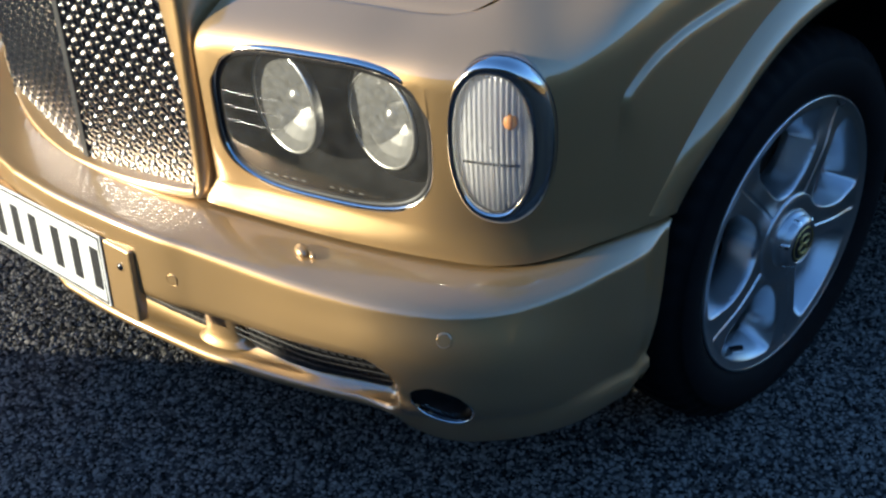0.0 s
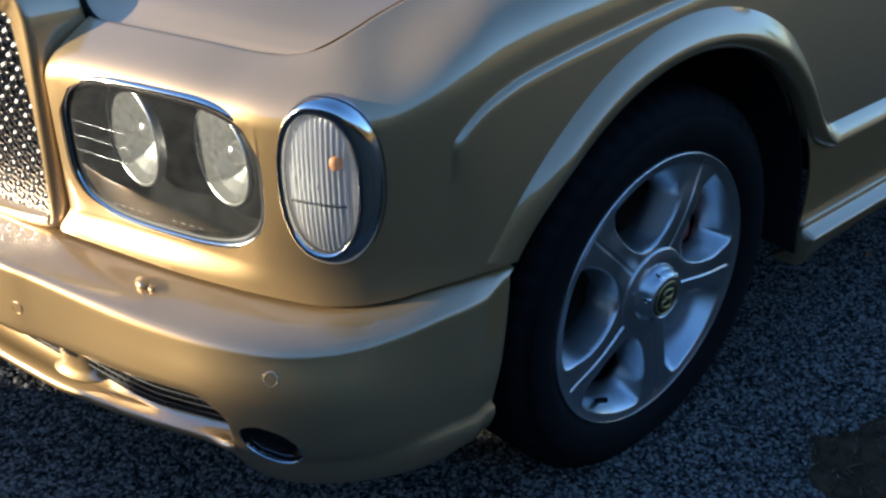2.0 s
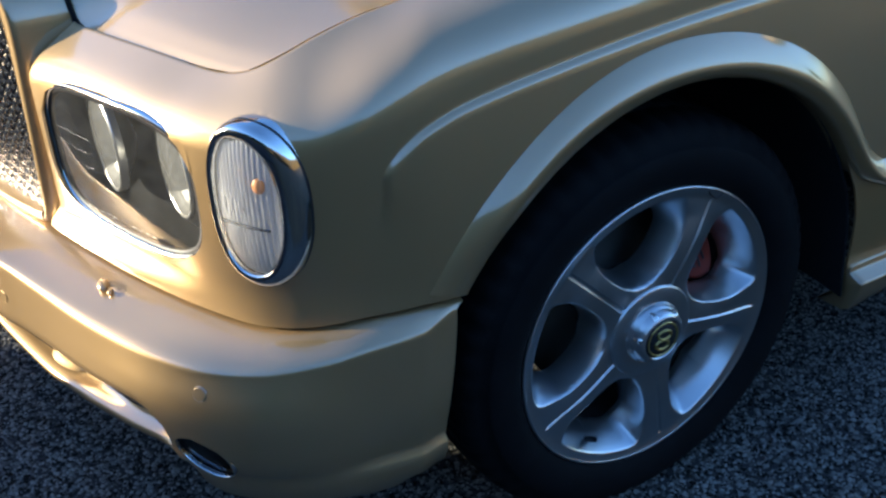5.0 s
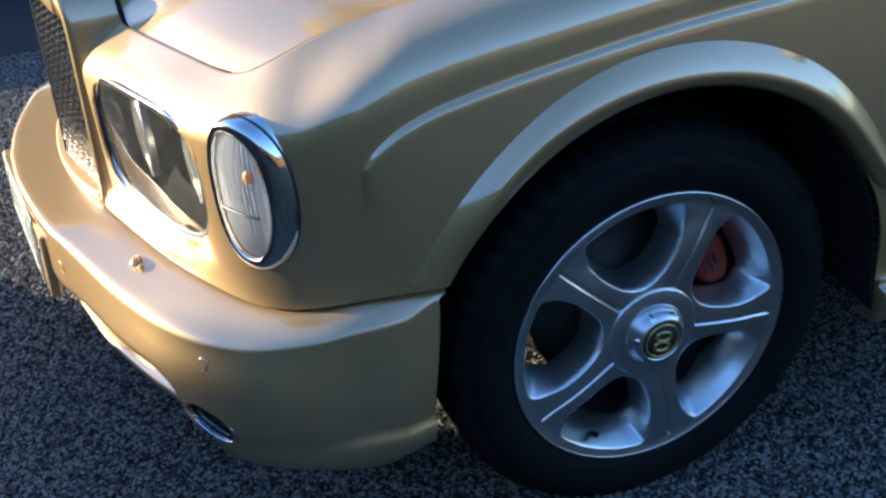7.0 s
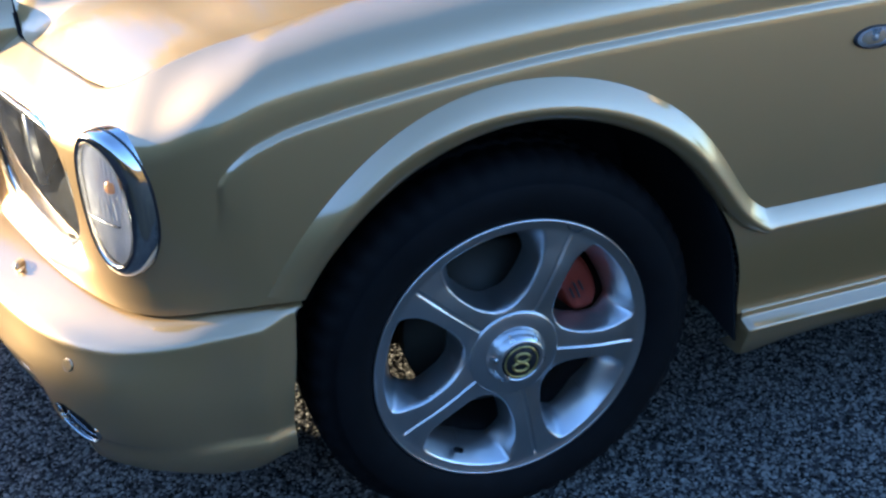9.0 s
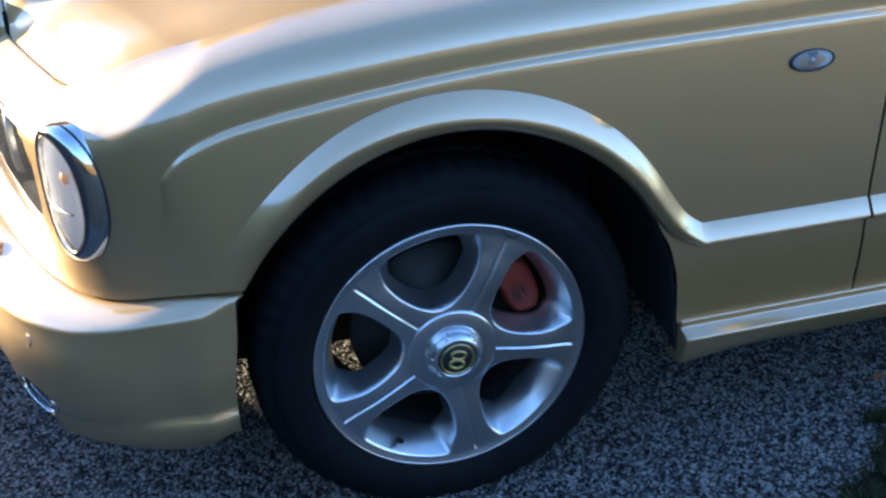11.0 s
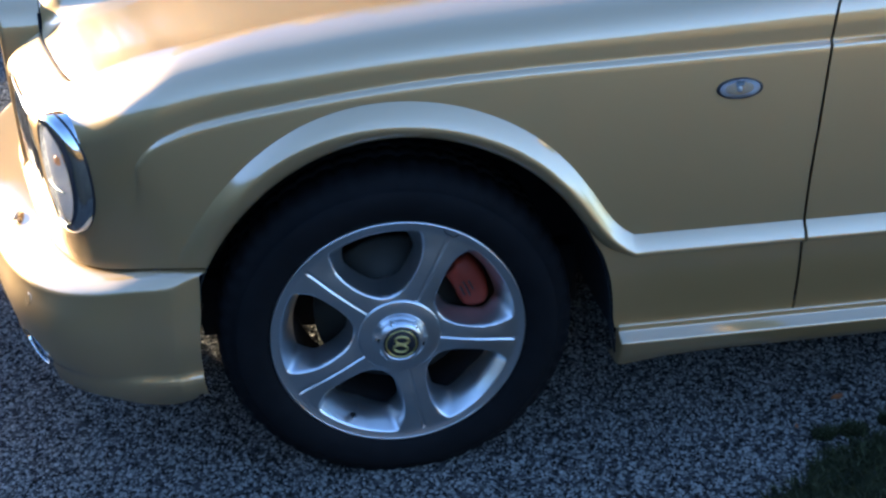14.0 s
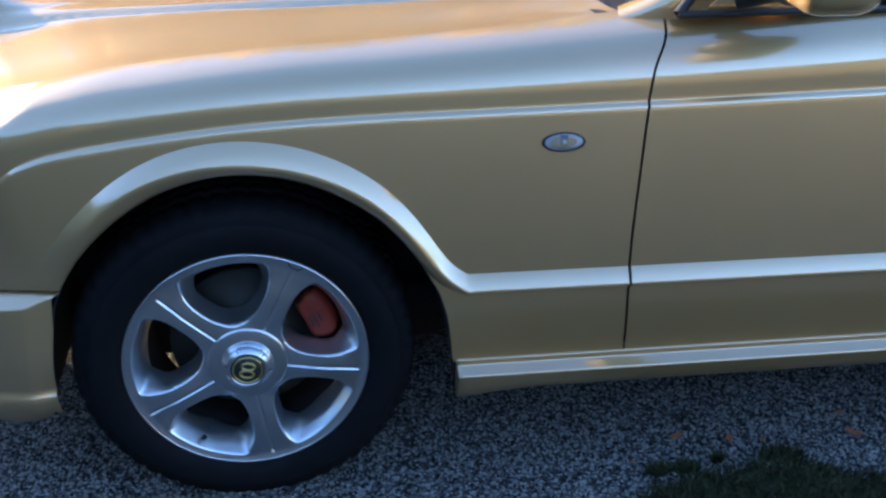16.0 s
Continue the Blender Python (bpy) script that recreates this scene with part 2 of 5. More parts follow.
# nose: plan at the bumper gap, plan at lamp height, height of the shoulder, bonnet gap
NOSE = (
    ((-0.60, 0.539, 0.520), (-0.600, 0.539), 0.740, (-0.585, 0.535, 0.835)),
    ((-0.715, 0.541, 0.515), (-0.700, 0.539), 0.740, (-0.645, 0.532, 0.825)),
    ((-0.754, 0.539, 0.513), (-0.737, 0.533), 0.740, (-0.665, 0.523, 0.819)),
    ((-0.760, 0.527, 0.513), (-0.740, 0.512), 0.745, (-0.664, 0.505, 0.818)),
    ((-0.742, 0.465, 0.512), (-0.720, 0.455), 0.750, (-0.648, 0.449, 0.818)),
    ((-0.717, 0.388, 0.510), (-0.695, 0.378), 0.750, (-0.624, 0.377, 0.817)),
    ((-0.691, 0.314, 0.508), (-0.671, 0.305), 0.750, (-0.600, 0.310, 0.815)),
    ((-0.663, 0.246, 0.506), (-0.648, 0.240), 0.745, (-0.577, 0.251, 0.812)),
    ((-0.632, 0.184, 0.503), (-0.626, 0.180), 0.740, (-0.557, 0.202, 0.814)),
    ((-0.593, 0.123, 0.499), (-0.590, 0.123), 0.735, (-0.532, 0.168, 0.823)),
    ((-0.553, 0.081, 0.500), (-0.551, 0.083), 0.735, (-0.498, 0.150, 0.839)),
    ((-0.507, 0.049, 0.505), (-0.506, 0.052), 0.738, (-0.451, 0.142, 0.858)),
    ((-0.457, 0.026, 0.513), (-0.457, 0.028), 0.752, (-0.400, 0.136, 0.873)),
    ((-0.404, 0.010, 0.519), (-0.404, 0.011), 0.769, (-0.345, 0.130, 0.884)),
    ((-0.350, 0.001, 0.520), (-0.350, 0.0015), 0.788, (-0.293, 0.127, 0.895)),
)
# door shut line, as a shift of x with height
SHUT = ((0.30, 0.013), (0.40, 0.007), (0.52, 0.0), (0.61, -0.001), (0.72, 0.003), (0.80, 0.007), (0.86, 0.012), (0.933, 0.029), (0.963, 0.053), (1.003, 0.087))


def shut_shift(x, z):
    w = smoothstep(0.45, 0.766, x) if x < 0.8 else 1 - smoothstep(0.9, 1.6, x)
    return w * spline(*zip(*SHUT), min(1.003, max(0.30, z)))[0]


LOW = (0, 0.03) + tuple(i / 40 for i in range(2, 40))
STEP = (-0.014, -0.005, -0.0025, 0.0, 0.0025, 0.005, 0.012)
CURL = tuple(i / 22 for i in range(1, 22)) + (0.975, 0.992, 1.0)


def skin(low, mid, zb, zc, zs, top, x):
    """One upright line of points of the wing: bottom edge, crease, shoulder, bonnet gap."""
    rows = []
    for f in LOW:
        z = zb + (zc - 0.02 - zb) * f
        rows.append(z)
    rows += [zc + s for s in STEP]
    pts = []
    for z in rows:
        w = smoothstep(0.512, 0.550, z)
        px, py = low[0] + (mid[0] - low[0]) * w, low[1] + (mid[1] - low[1]) * w
        blur = 0.004 + 0.06 * smoothstep(0.01, 0.14, zc - z)
        proud = smoothstep(-0.432 - blur, -0.432 + blur, x)
        over = smoothstep(zc - 0.0045, zc + 0.0045, z)
        py += 0.007 * (1 - proud * (1 - over)) * smoothstep(-0.60, -0.46, x)
        pts.append(Vector((px, py + tumble(z) * smoothstep(-0.52, -0.30, x), z)))
    base = pts[-1]
    zs = max(zs, base.z + 0.004)
    q0 = Vector((base.x, base.y, zs))
    q3 = Vector(top)
    flat = Vector((q3.x - q0.x, q3.y - q0.y, 0))
    q1 = q0 + Vector((0, 0, (q3.z - q0.z) * (0.72 - 0.30 * smoothstep(-0.36, -0.52, x))))
    q2 = q3 - flat * 0.62 - Vector((0, 0, (q3.z - q0.z) * (0.13 + 0.27 * smoothstep(-0.36, -0.52, x))))
    for t in CURL:
        pts.append(q0 * (1 - t)**3 + q1 * 3 * t * (1 - t)**2 + q2 * 3 * t * t * (1 - t) + q3 * t**3)
    inward = flat.normalized()
    for d, drop in ((0.0007, 0.0004), (0.0011, 0.0014), (0.0012, 0.004), (0.0012, 0.018)):
        pts.append(q3 + inward * d - Vector((0, 0, drop)))
    return pts


def flank_line(x):
    y = flank_y(x)
    xt = x + 0.059 * (1 - smoothstep(-0.404, -0.10, x))
    e = spline([p[0] for p in EDGE], [p[1:] for p in EDGE], xt)[0]
    zc = crease_z(x)
    return skin((x, y), (x, y), lip_z(x), zc, spline(*zip(*SHOULDER), x)[0], (xt, e[0], e[1]), x)


def shut_line(x):
    """As flank_line, but slid along the flank so that the door gap keeps its slant."""
    here = flank_line(x)
    if x < 0.45:
        return here
    ahead = flank_line(x + 0.1)
    return [p.lerp(q, shut_shift(x, p.z) / 0.1) for p, q in zip(here, ahead)]


# lamps sit in the nose: outline of each as a rounded shape in the plane of its face
HEAD_C, HEAD_U = Vector((-0.684, 0.3417, 0.6615)), Vector((0.313, -0.95, 0.0)).normalized()
IND_C, IND_U = Vector((-0.580, 0.102, 0.677)), Vector((0.465, -0.885, 0.0)).normalized()
HEAD_A, HEAD_B, HEAD_P = 0.178, 0.105, 3.4
IND_A, IND_B, IND_P = 0.062, 0.107, 2.35


def round_shape(a, b, p):
    """A rounded outline: k (0..1) round it, grown by grow."""
    def outline(k, grow=0.0):
        t = 2 * math.pi * k
        c, s = math.cos(t), math.sin(t)
        r = (abs(c)**p + abs(s)**p) ** (-1 / p)
        return (a + grow) * r * c, (b + grow) * r * s
    return outline


head_outline = round_shape(HEAD_A, HEAD_B, HEAD_P)
ind_outline = round_shape(IND_A, IND_B, IND_P)


def cut_hole(bm, c, u, v, a, b, p, deep=0.05):
    """Opens a rounded hole in a skin; its rim follows the outline."""
    n = u.cross(v)
    def level(q):
        d = q - c
        return ((abs(d.dot(u)) / a)**p + (abs(d.dot(v)) / b)**p)**(1 / p) if abs(d.dot(n)) < deep else 9.0
    gone = [f for f in bm.faces if level(f.calc_center_median()) < 1.0]
    rim = {w for f in gone for w in f.verts}
    bmesh.ops.delete(bm, geom=gone, context='FACES')
    for w in rim:
        if w.is_valid and w.link_faces:
            k = level(w.co)
            if 0.3 < k < 2.0:
                d = w.co - c
                flat = u * d.dot(u) + v * d.dot(v)
                w.co += flat * (1 / k - 1)


ks = np.arange(len(NOSE))
fine = np.linspace(0, len(NOSE) - 2, 230)
low_c = spline(ks, [n[0] for n in NOSE], fine)
mid_c = spline(ks, [n[1] for n in NOSE], fine)
zs_c = spline(ks, [n[2] for n in NOSE], fine)
top_c = spline(ks, [n[3] for n in NOSE], fine)
lines = []
for lo, mi, zs, tp in zip(low_c, mid_c, zs_c, top_c):
    lines.append(skin(lo[:2], mi, lo[2], crease_z(max(-0.44, lo[0])), zs, tp, lo[0]))
stations = list(np.linspace(-0.395, -0.337, 9)) + list(np.linspace(-0.334, 0.300, 64)) + list(np.linspace(0.306, 0.418, 32)) + list(np.linspace(0.43, 0.768, 24))
lines += [shut_line(x) for x in stations]
skin_mesh = sheet(lines)
cut_hole(skin_mesh, HEAD_C, HEAD_U, Vector((0, 0, 1)), HEAD_A - 0.001, HEAD_B - 0.001, HEAD_P)
cut_hole(skin_mesh, IND_C, IND_U, Vector((0, 0, 1)), IND_A - 0.002, IND_B - 0.002, IND_P)
wing = part("front_wing", skin_mesh, PAINT, car, "champagne front wing with wheel arch", thick=0.004)
door = part("front_door", sheet([shut_line(x) for x in np.linspace(0.7735, 1.82, 60)]), PAINT, car, "champagne front door", thick=0.004)
twin += [wing, door]

# bonnet, from the near gap to the far one
RIDGE = ((-0.67, 0.535), (-0.5, 0.50), (-0.1, 0.405), (0.3, 0.345), (0.56, 0.315), (0.85, 0.29))
front = spline([0, 0.06, 0.15, 0.26, 0.36, 0.44, 0.49, 0.55, 0.62, 0.78, 1.0], [(-0.545, 0.194, 0.816), (-0.566, 0.24, 0.814), (-0.595, 0.312, 0.816), (-0.619, 0.379, 0.818), (-0.643, 0.451, 0.819), (-0.658, 0.507, 0.819), (-0.662, 0.536, 0.832), (-0.664, 0.557, 0.864), (-0.668, 0.59, 0.886), (-0.682, 0.71, 0.908), (-0.690, 0.89, 0.916)], np.linspace(0, 1, 84))
side_e = [(-0.545, 0.194, 0.816), (-0.525, 0.176, 0.826), (-0.493, 0.1595, 0.842), (-0.447, 0.1520, 0.860), (-0.394, 0.1462, 0.875)] + [(x, y + 0.0105, z + 0.0005) for x, y, z in EDGE[:7]]
left = along(side_e, 90)
half = []
for i in range(90):
    v = i / 89
    row = []
    for u, f in zip(np.linspace(0, 1, 84), front):
        e = left[i]
        x = f[0] + (e[0] - left[0][0]) * (1.0 + 0.10 * u * (1 - v))
        y = e[1] + (YC - e[1]) * (f[1] - left[0][1]) / (YC - left[0][1])
        yr = spline(*zip(*RIDGE), x)[0]
        lift = 0.016 * smoothstep(e[1], yr, y) + 0.010 * smoothstep(yr - 0.008, yr + 0.008, y) + 0.035 * smoothstep(yr, YC + 0.35, y) + 0.030 * (1 - smoothstep(0.15, 0.75, v)) * smoothstep(yr - 0.03, yr + 0.03, y)
        fade = smoothstep(0, 0.35, v)
        z = e[2] + (f[2] - left[0][2]) * (1 - smoothstep(0, 0.7, v)) + lift * fade
        row.append(Vector((x, y, z)))
    half.append(row + [Vector((p.x, 2 * YC - p.y, p.z)) for p in row[-2::-1]])
bonnet = part("bonnet", sheet(half, flip=True), PAINT, car, "champagne bonnet with raised centre ridge", thick=0.0025)
# dark strip laid under the bonnet gap, standing in for its shade
seal = [Vector(p) for p in front[:48:3]][::-1] + [Vector(p) for p in left[3::3]]
for n, p in enumerate(seal):
    seal[n] = p + Vector((-0.0025 if n < 16 else 0.0, -0.0045, -0.0066))
part("bonnet_seal", tube(seal, 0.0040, 8), RUBBER, bonnet, "dark strip for the shade in the bonnet gap")

# flared arch lip that runs on as a moulding along the flank: outer edge, crest, inner edge
FLARE_O = ((-0.378, 0.528), (-0.348, 0.581), (-0.313, 0.630), (-0.270, 0.677), (-0.219, 0.722), (-0.170, 0.756), (-0.113, 0.783), (-0.048, 0.801), (0.017, 0.808), (0.082, 0.804), (0.138, 0.791), (0.195, 0.768), (0.244, 0.739), (0.286, 0.706), (0.327, 0.661), (0.360, 0.613), (0.388, 0.567), (0.410, 0.538), (0.440, 0.5255))
FLARE_K = ((-0.357, 0.524), (-0.328, 0.584), (-0.288, 0.640), (-0.245, 0.686), (-0.197, 0.722), (-0.152, 0.745), (-0.100, 0.761), (-0.045, 0.770), (0.012, 0.772), (0.070, 0.767), (0.126, 0.755), (0.182, 0.735), (0.230, 0.709), (0.272, 0.678), (0.314, 0.633), (0.347, 0.588), (0.374, 0.547), (0.400, 0.511), (0.440, 0.4910))
FLARE_I = ((-0.336, 0.522), (-0.309, 0.573), (-0.268, 0.621), (-0.226, 0.661), (-0.182, 0.694), (-0.138, 0.718), (-0.090, 0.737), (-0.038, 0.748), (0.012, 0.752), (0.066, 0.748), (0.120, 0.735), (0.172, 0.714), (0.218, 0.689), (0.258, 0.661), (0.300, 0.620), (0.334, 0.576), (0.360, 0.531), (0.380, 0.497), (0.440, 0.4800))
def spread_out(x, z):
    """Moves a place of the arch's outer edge away from the hub."""
    d = Vector((x, z - 0.36)).normalized() * (0.004 + 0.011 * smoothstep(0.15, -0.15, x)) * smoothstep(0.44, 0.36, x)
    return x + d.x, z + d.y


o = along([spread_out(x, z) for x, z in FLARE_O], 110)
k_, i_ = along(FLARE_K, 110), along(FLARE_I, 110)
for line in (o, k_, i_):   # evens out the curve
    for _ in range(60):
        line[1:-1] = 0.5 * line[1:-1] + 0.25 * (line[:-2] + line[2:])


def flare_row(a, b, c, swell=1.0):
    ya, yb, yc = (flank_y(p[0]) + tumble(p[1]) * smoothstep(-0.52, -0.30, p[0]) for p in (a, b, c))
    d = 0.026 * swell
    def mix(p, q, t):
        return p[0] + (q[0] - p[0]) * t, p[1] + (q[1] - p[1]) * t
    row = [(a, ya + 0.004), (a, ya - 0.002), (mix(a, b, 0.05), ya - 0.0045), (mix(a, b, 0.5), yb - d * 0.62), (mix(a, b, 0.85), yb - d * 0.93),
           (b, yb - d), (mix(b, c, 0.2), yb - d * 0.97), (mix(b, c, 0.75), yc - d * 0.62), (c, yc - d * 0.35), (c, yc + 0.025)]
    return [Vector((p[0], y, p[1])) for p, y in row]


rows = [flare_row(a, b, c, 0.35 + 0.65 * smoothstep(0, 16, n)) for n, (a, b, c) in enumerate(zip(o, k_, i_))]
STRIP_O, STRIP_K, STRIP_I = 0.5255, 0.491, 0.480
for x in np.linspace(0.46, 0.7675, 8):
    rows.append(flare_row((x, STRIP_O - 0.005 * (x - 0.44)), (x, STRIP_K - 0.005 * (x - 0.44)), (x, STRIP_I - 0.005 * (x - 0.44)), 0.9))
flare = part("arch_flare", sheet(rows, flip=True), PAINT, wing, "rounded arch lip and flank moulding")
rows = [flare_row((x, STRIP_O - 0.005 * (x - 0.44)), (x, STRIP_K - 0.005 * (x - 0.44)), (x, STRIP_I - 0.005 * (x - 0.44)), 0.9) for x in np.linspace(0.774, 1.82, 20)]
moulding = part("door_moulding", sheet(rows, flip=True), PAINT, door, "raised flank moulding")

# sill
SILL = ((-0.015, 0.330), (-0.023, 0.3225), (-0.031, 0.3215), (-0.0335, 0.3195), (-0.0325, 0.3165), (-0.0310, 0.3085), (-0.0330, 0.3060), (-0.055, 0.2985), (-0.0585, 0.2955), (-0.0575, 0.291), (-0.050, 0.268), (-0.040, 0.250), (-0.025, 0.243), (0.03, 0.240))
sill_rows = []
for n, x in enumerate([0.424, 0.424, 0.427] + list(np.linspace(0.44, 2.75, 30))):
    s = (0.0, 0.9, 1.0)[n] if n < 3 else 1.0
    dz = -0.008 * (x - 0.42)
    sill_rows.append([Vector((x, -0.02 + (y + 0.02) * s, 0.28 + (z - 0.28) * s + dz - 0.016 * smoothstep(0.275, 0.243, z) * smoothstep(0.56, 0.45, x))) for y, z in SILL])
sill = part("sill", sheet(sill_rows, flip=True), PAINT, car, "champagne side sill")
twin.append(sill)

# bumper
BUMP = (
    ((-0.799, 0.89, 0.502), (-0.919, 0.89, 0.504), (-0.884, 0.89)),
    ((-0.790, 0.74, 0.503), (-0.907, 0.74, 0.503), (-0.866, 0.74)),
    ((-0.766, 0.544, 0.507), (-0.871, 0.548, 0.499), (-0.830, 0.56)),
    ((-0.742, 0.465, 0.507), (-0.843, 0.468, 0.492), (-0.808, 0.48)),
    ((-0.717, 0.388, 0.505), (-0.814, 0.390, 0.485), (-0.778, 0.395)),
    ((-0.691, 0.314, 0.503), (-0.784, 0.314, 0.479), (-0.746, 0.318)),
    ((-0.663, 0.246, 0.501), (-0.751, 0.244, 0.473), (-0.712, 0.250)),
    ((-0.632, 0.184, 0.498), (-0.716, 0.179, 0.468), (-0.680, 0.190)),
    ((-0.593, 0.123, 0.494), (-0.671, 0.115, 0.465), (-0.640, 0.125)),
    ((-0.553, 0.081, 0.495), (-0.625, 0.070, 0.468), (-0.60, 0.08)),
    ((-0.507, 0.049, 0.500), (-0.573, 0.035, 0.474), (-0.55, 0.045)),
    ((-0.457, 0.026, 0.508), (-0.515, 0.008, 0.480), (-0.50, 0.02)),
    ((-0.404, 0.009, 0.512), (-0.448, -0.007, 0.485), (-0.44, 0.0)),
    ((-0.369, 0.002, 0.512), (-0.404, -0.012, 0.488), (-0.39, -0.01)),
    ((-0.342, -0.001, 0.511), (-0.376, -0.013, 0.490), (-0.372, -0.012)),
)
bk = np.arange(len(BUMP))
bf = np.linspace(0, len(BUMP) - 1, 150)
ba, bb, bl = (spline(bk, [b[i] for b in BUMP], bf) for i in range(3))
bumper_rows = []
for n in range(150):
    a, b = Vector(ba[n]), Vector(bb[n])
    b = b.lerp(a, 0.6 * smoothstep(-0.410, -0.378, b.x))
    lip = Vector((bl[n][0], bl[n][1], 0))
    t = Vector((*(bb[min(149, n + 1)] - bb[max(0, n - 1)])[:2], 0)).normalized()
    out = Vector((t.y, -t.x, 0)).normalized()
    q = smoothstep(0.160, 0.212, b.y)
    deep = 0.052 + 0.030 * smoothstep(0.30, 0.55, b.y)
    q_low = smoothstep(0.10, 0.27, b.y)
    fl = Vector((b.x, b.y, 0))
    def at(d, z, low=fl):
        return Vector((low.x + out.x * d, low.y + out.y * d, z))
    def blend(p, r):
        return p * q + r * (1 - q)
    def blend_low(p, r):
        return p * q_low + r * (1 - q_low)
    tail = smoothstep(-0.47, -0.36, b.x)
    ledge = max(tail, 0.85 * smoothstep(-0.60, -0.44, b.x))
    w = (1 - 0.9 * smoothstep(-0.63, -0.47, b.x)) * (1.18 - 1.0 * smoothstep(0.12, 0.50, b.y))
    soft = smoothstep(0.05, 0.30, b.y)
    row = [a - out * 0.05 + Vector((0, 0, 0.001)), a, a.lerp(b, 0.5) + Vector((0, 0, 0.0015)), a.lerp(b, 0.86) + Vector((0, 0, 0.0012)), a.lerp(b, 0.95) + Vector((0, 0, 0.001)),
           b + out * 0.003 * w + Vector((0, 0, -0.0015)), at((0.0065 + 0.002 * soft) * w, b.z - 0.0055 - 0.001 * soft), at((0.0078 + 0.002 * soft) * w, b.z - 0.010), at((0.0095 + 0.002 * soft) * w, b.z - 0.017), at(0.0170 * w, 0.432), at(0.0245 * w, 0.405)]
    row.append(blend(at(0.025 * w, 0.393), at(0.026 * w, 0.38)))
    row.append(blend(at(0.018 * w, 0.385), at(0.025 * w, 0.365)))
    row.append(blend(at(-deep, 0.380), at(0.024 * w - 0.002 * ledge, 0.345)))
    row.append(blend(at(-deep - 0.008, 0.277 + 0.022 * smoothstep(0.38, 0.27, b.y)), at(0.021 * w - 0.005 * ledge, 0.325)))
    row.append(blend(at(-0.016, 0.272, lip), at(0.015 * w - 0.009 * ledge, 0.302)))
    row.append(blend(at(0.001, 0.269, lip), at(0.010 * w - 0.011 * ledge, 0.292)))
    row.append(blend_low(at(0.005, 0.263, lip), at(0.006 * w - 0.004 * ledge, 0.286)))
    row.append(blend_low(at(0.004, 0.256, lip), at(0.004 - 0.006 * ledge, 0.272)))
    row.append(blend_low(at(-0.008, 0.251, lip), at(0.000 - 0.016 * ledge, 0.240)))
    row.append(blend_low(at(-0.05, 0.25, lip), at(-0.038 - 0.02 * tail, 0.205)))
    for p in row:
        p.x -= tail * 0.020 * smoothstep(0.50, 0.30, p.z)
    bumper_rows.append(row)
bumper_rows = [[Vector((p.x, 2 * YC - p.y, p.z)) for p in r] for r in bumper_rows[:0:-1]] + bumper_rows
bumper_skin = sheet(bumper_rows)
FOG_U = Vector((0.526, -0.663, -0.40)).normalized()
FOG_N = Vector((-0.79, -0.60, -0.12)).normalized()
FOG_V = FOG_N.cross(FOG_U).normalized()
FOG_C = min((p for r in bumper_rows for p in r), key=lambda p: (p - Vector((-0.690, 0.113, 0.322))).length).copy()
FOG_C = FOG_C.lerp(Vector((-0.690, 0.113, 0.322)), 0.5)
cut_hole(bumper_skin, FOG_C, FOG_U, FOG_V, 0.047, 0.029, 2.0)
bumper = part("front_bumper", bumper_skin, PAINT, car, "champagne bumper with wide lower intake", thick=0.004)

# ---------------------------------------------------------------- wheel
FACE = ((0.058, 0.003), (0.072, 0.001), (0.088, 0.000), (0.110, -0.002), (0.140, -0.004), (0.170, -0.004), (0.195, -0.002), (0.215, -0.001), (0.230, -0.0015), (0.241, -0.0045))
SPOKE_W = ((0.058, 0.060), (0.075, 0.047), (0.090, 0.039), (0.110, 0.031), (0.130, 0.028), (0.150, 0.0275), (0.170, 0.029), (0.190, 0.033), (0.205, 0.039), (0.241, 0.060))


def into_window(a, r):
    """How far a place at angle a from the spoke's axis lies inside the window beside it."""
    edges = (r * math.sin(abs(a)) - spline(*zip(*SPOKE_W), r)[0], 0.2265 - r, r - 0.089)
    k = 0.0044
    return -k * math.log(sum(math.exp(max(-40.0, min(40.0, -e / k))) for e in edges))


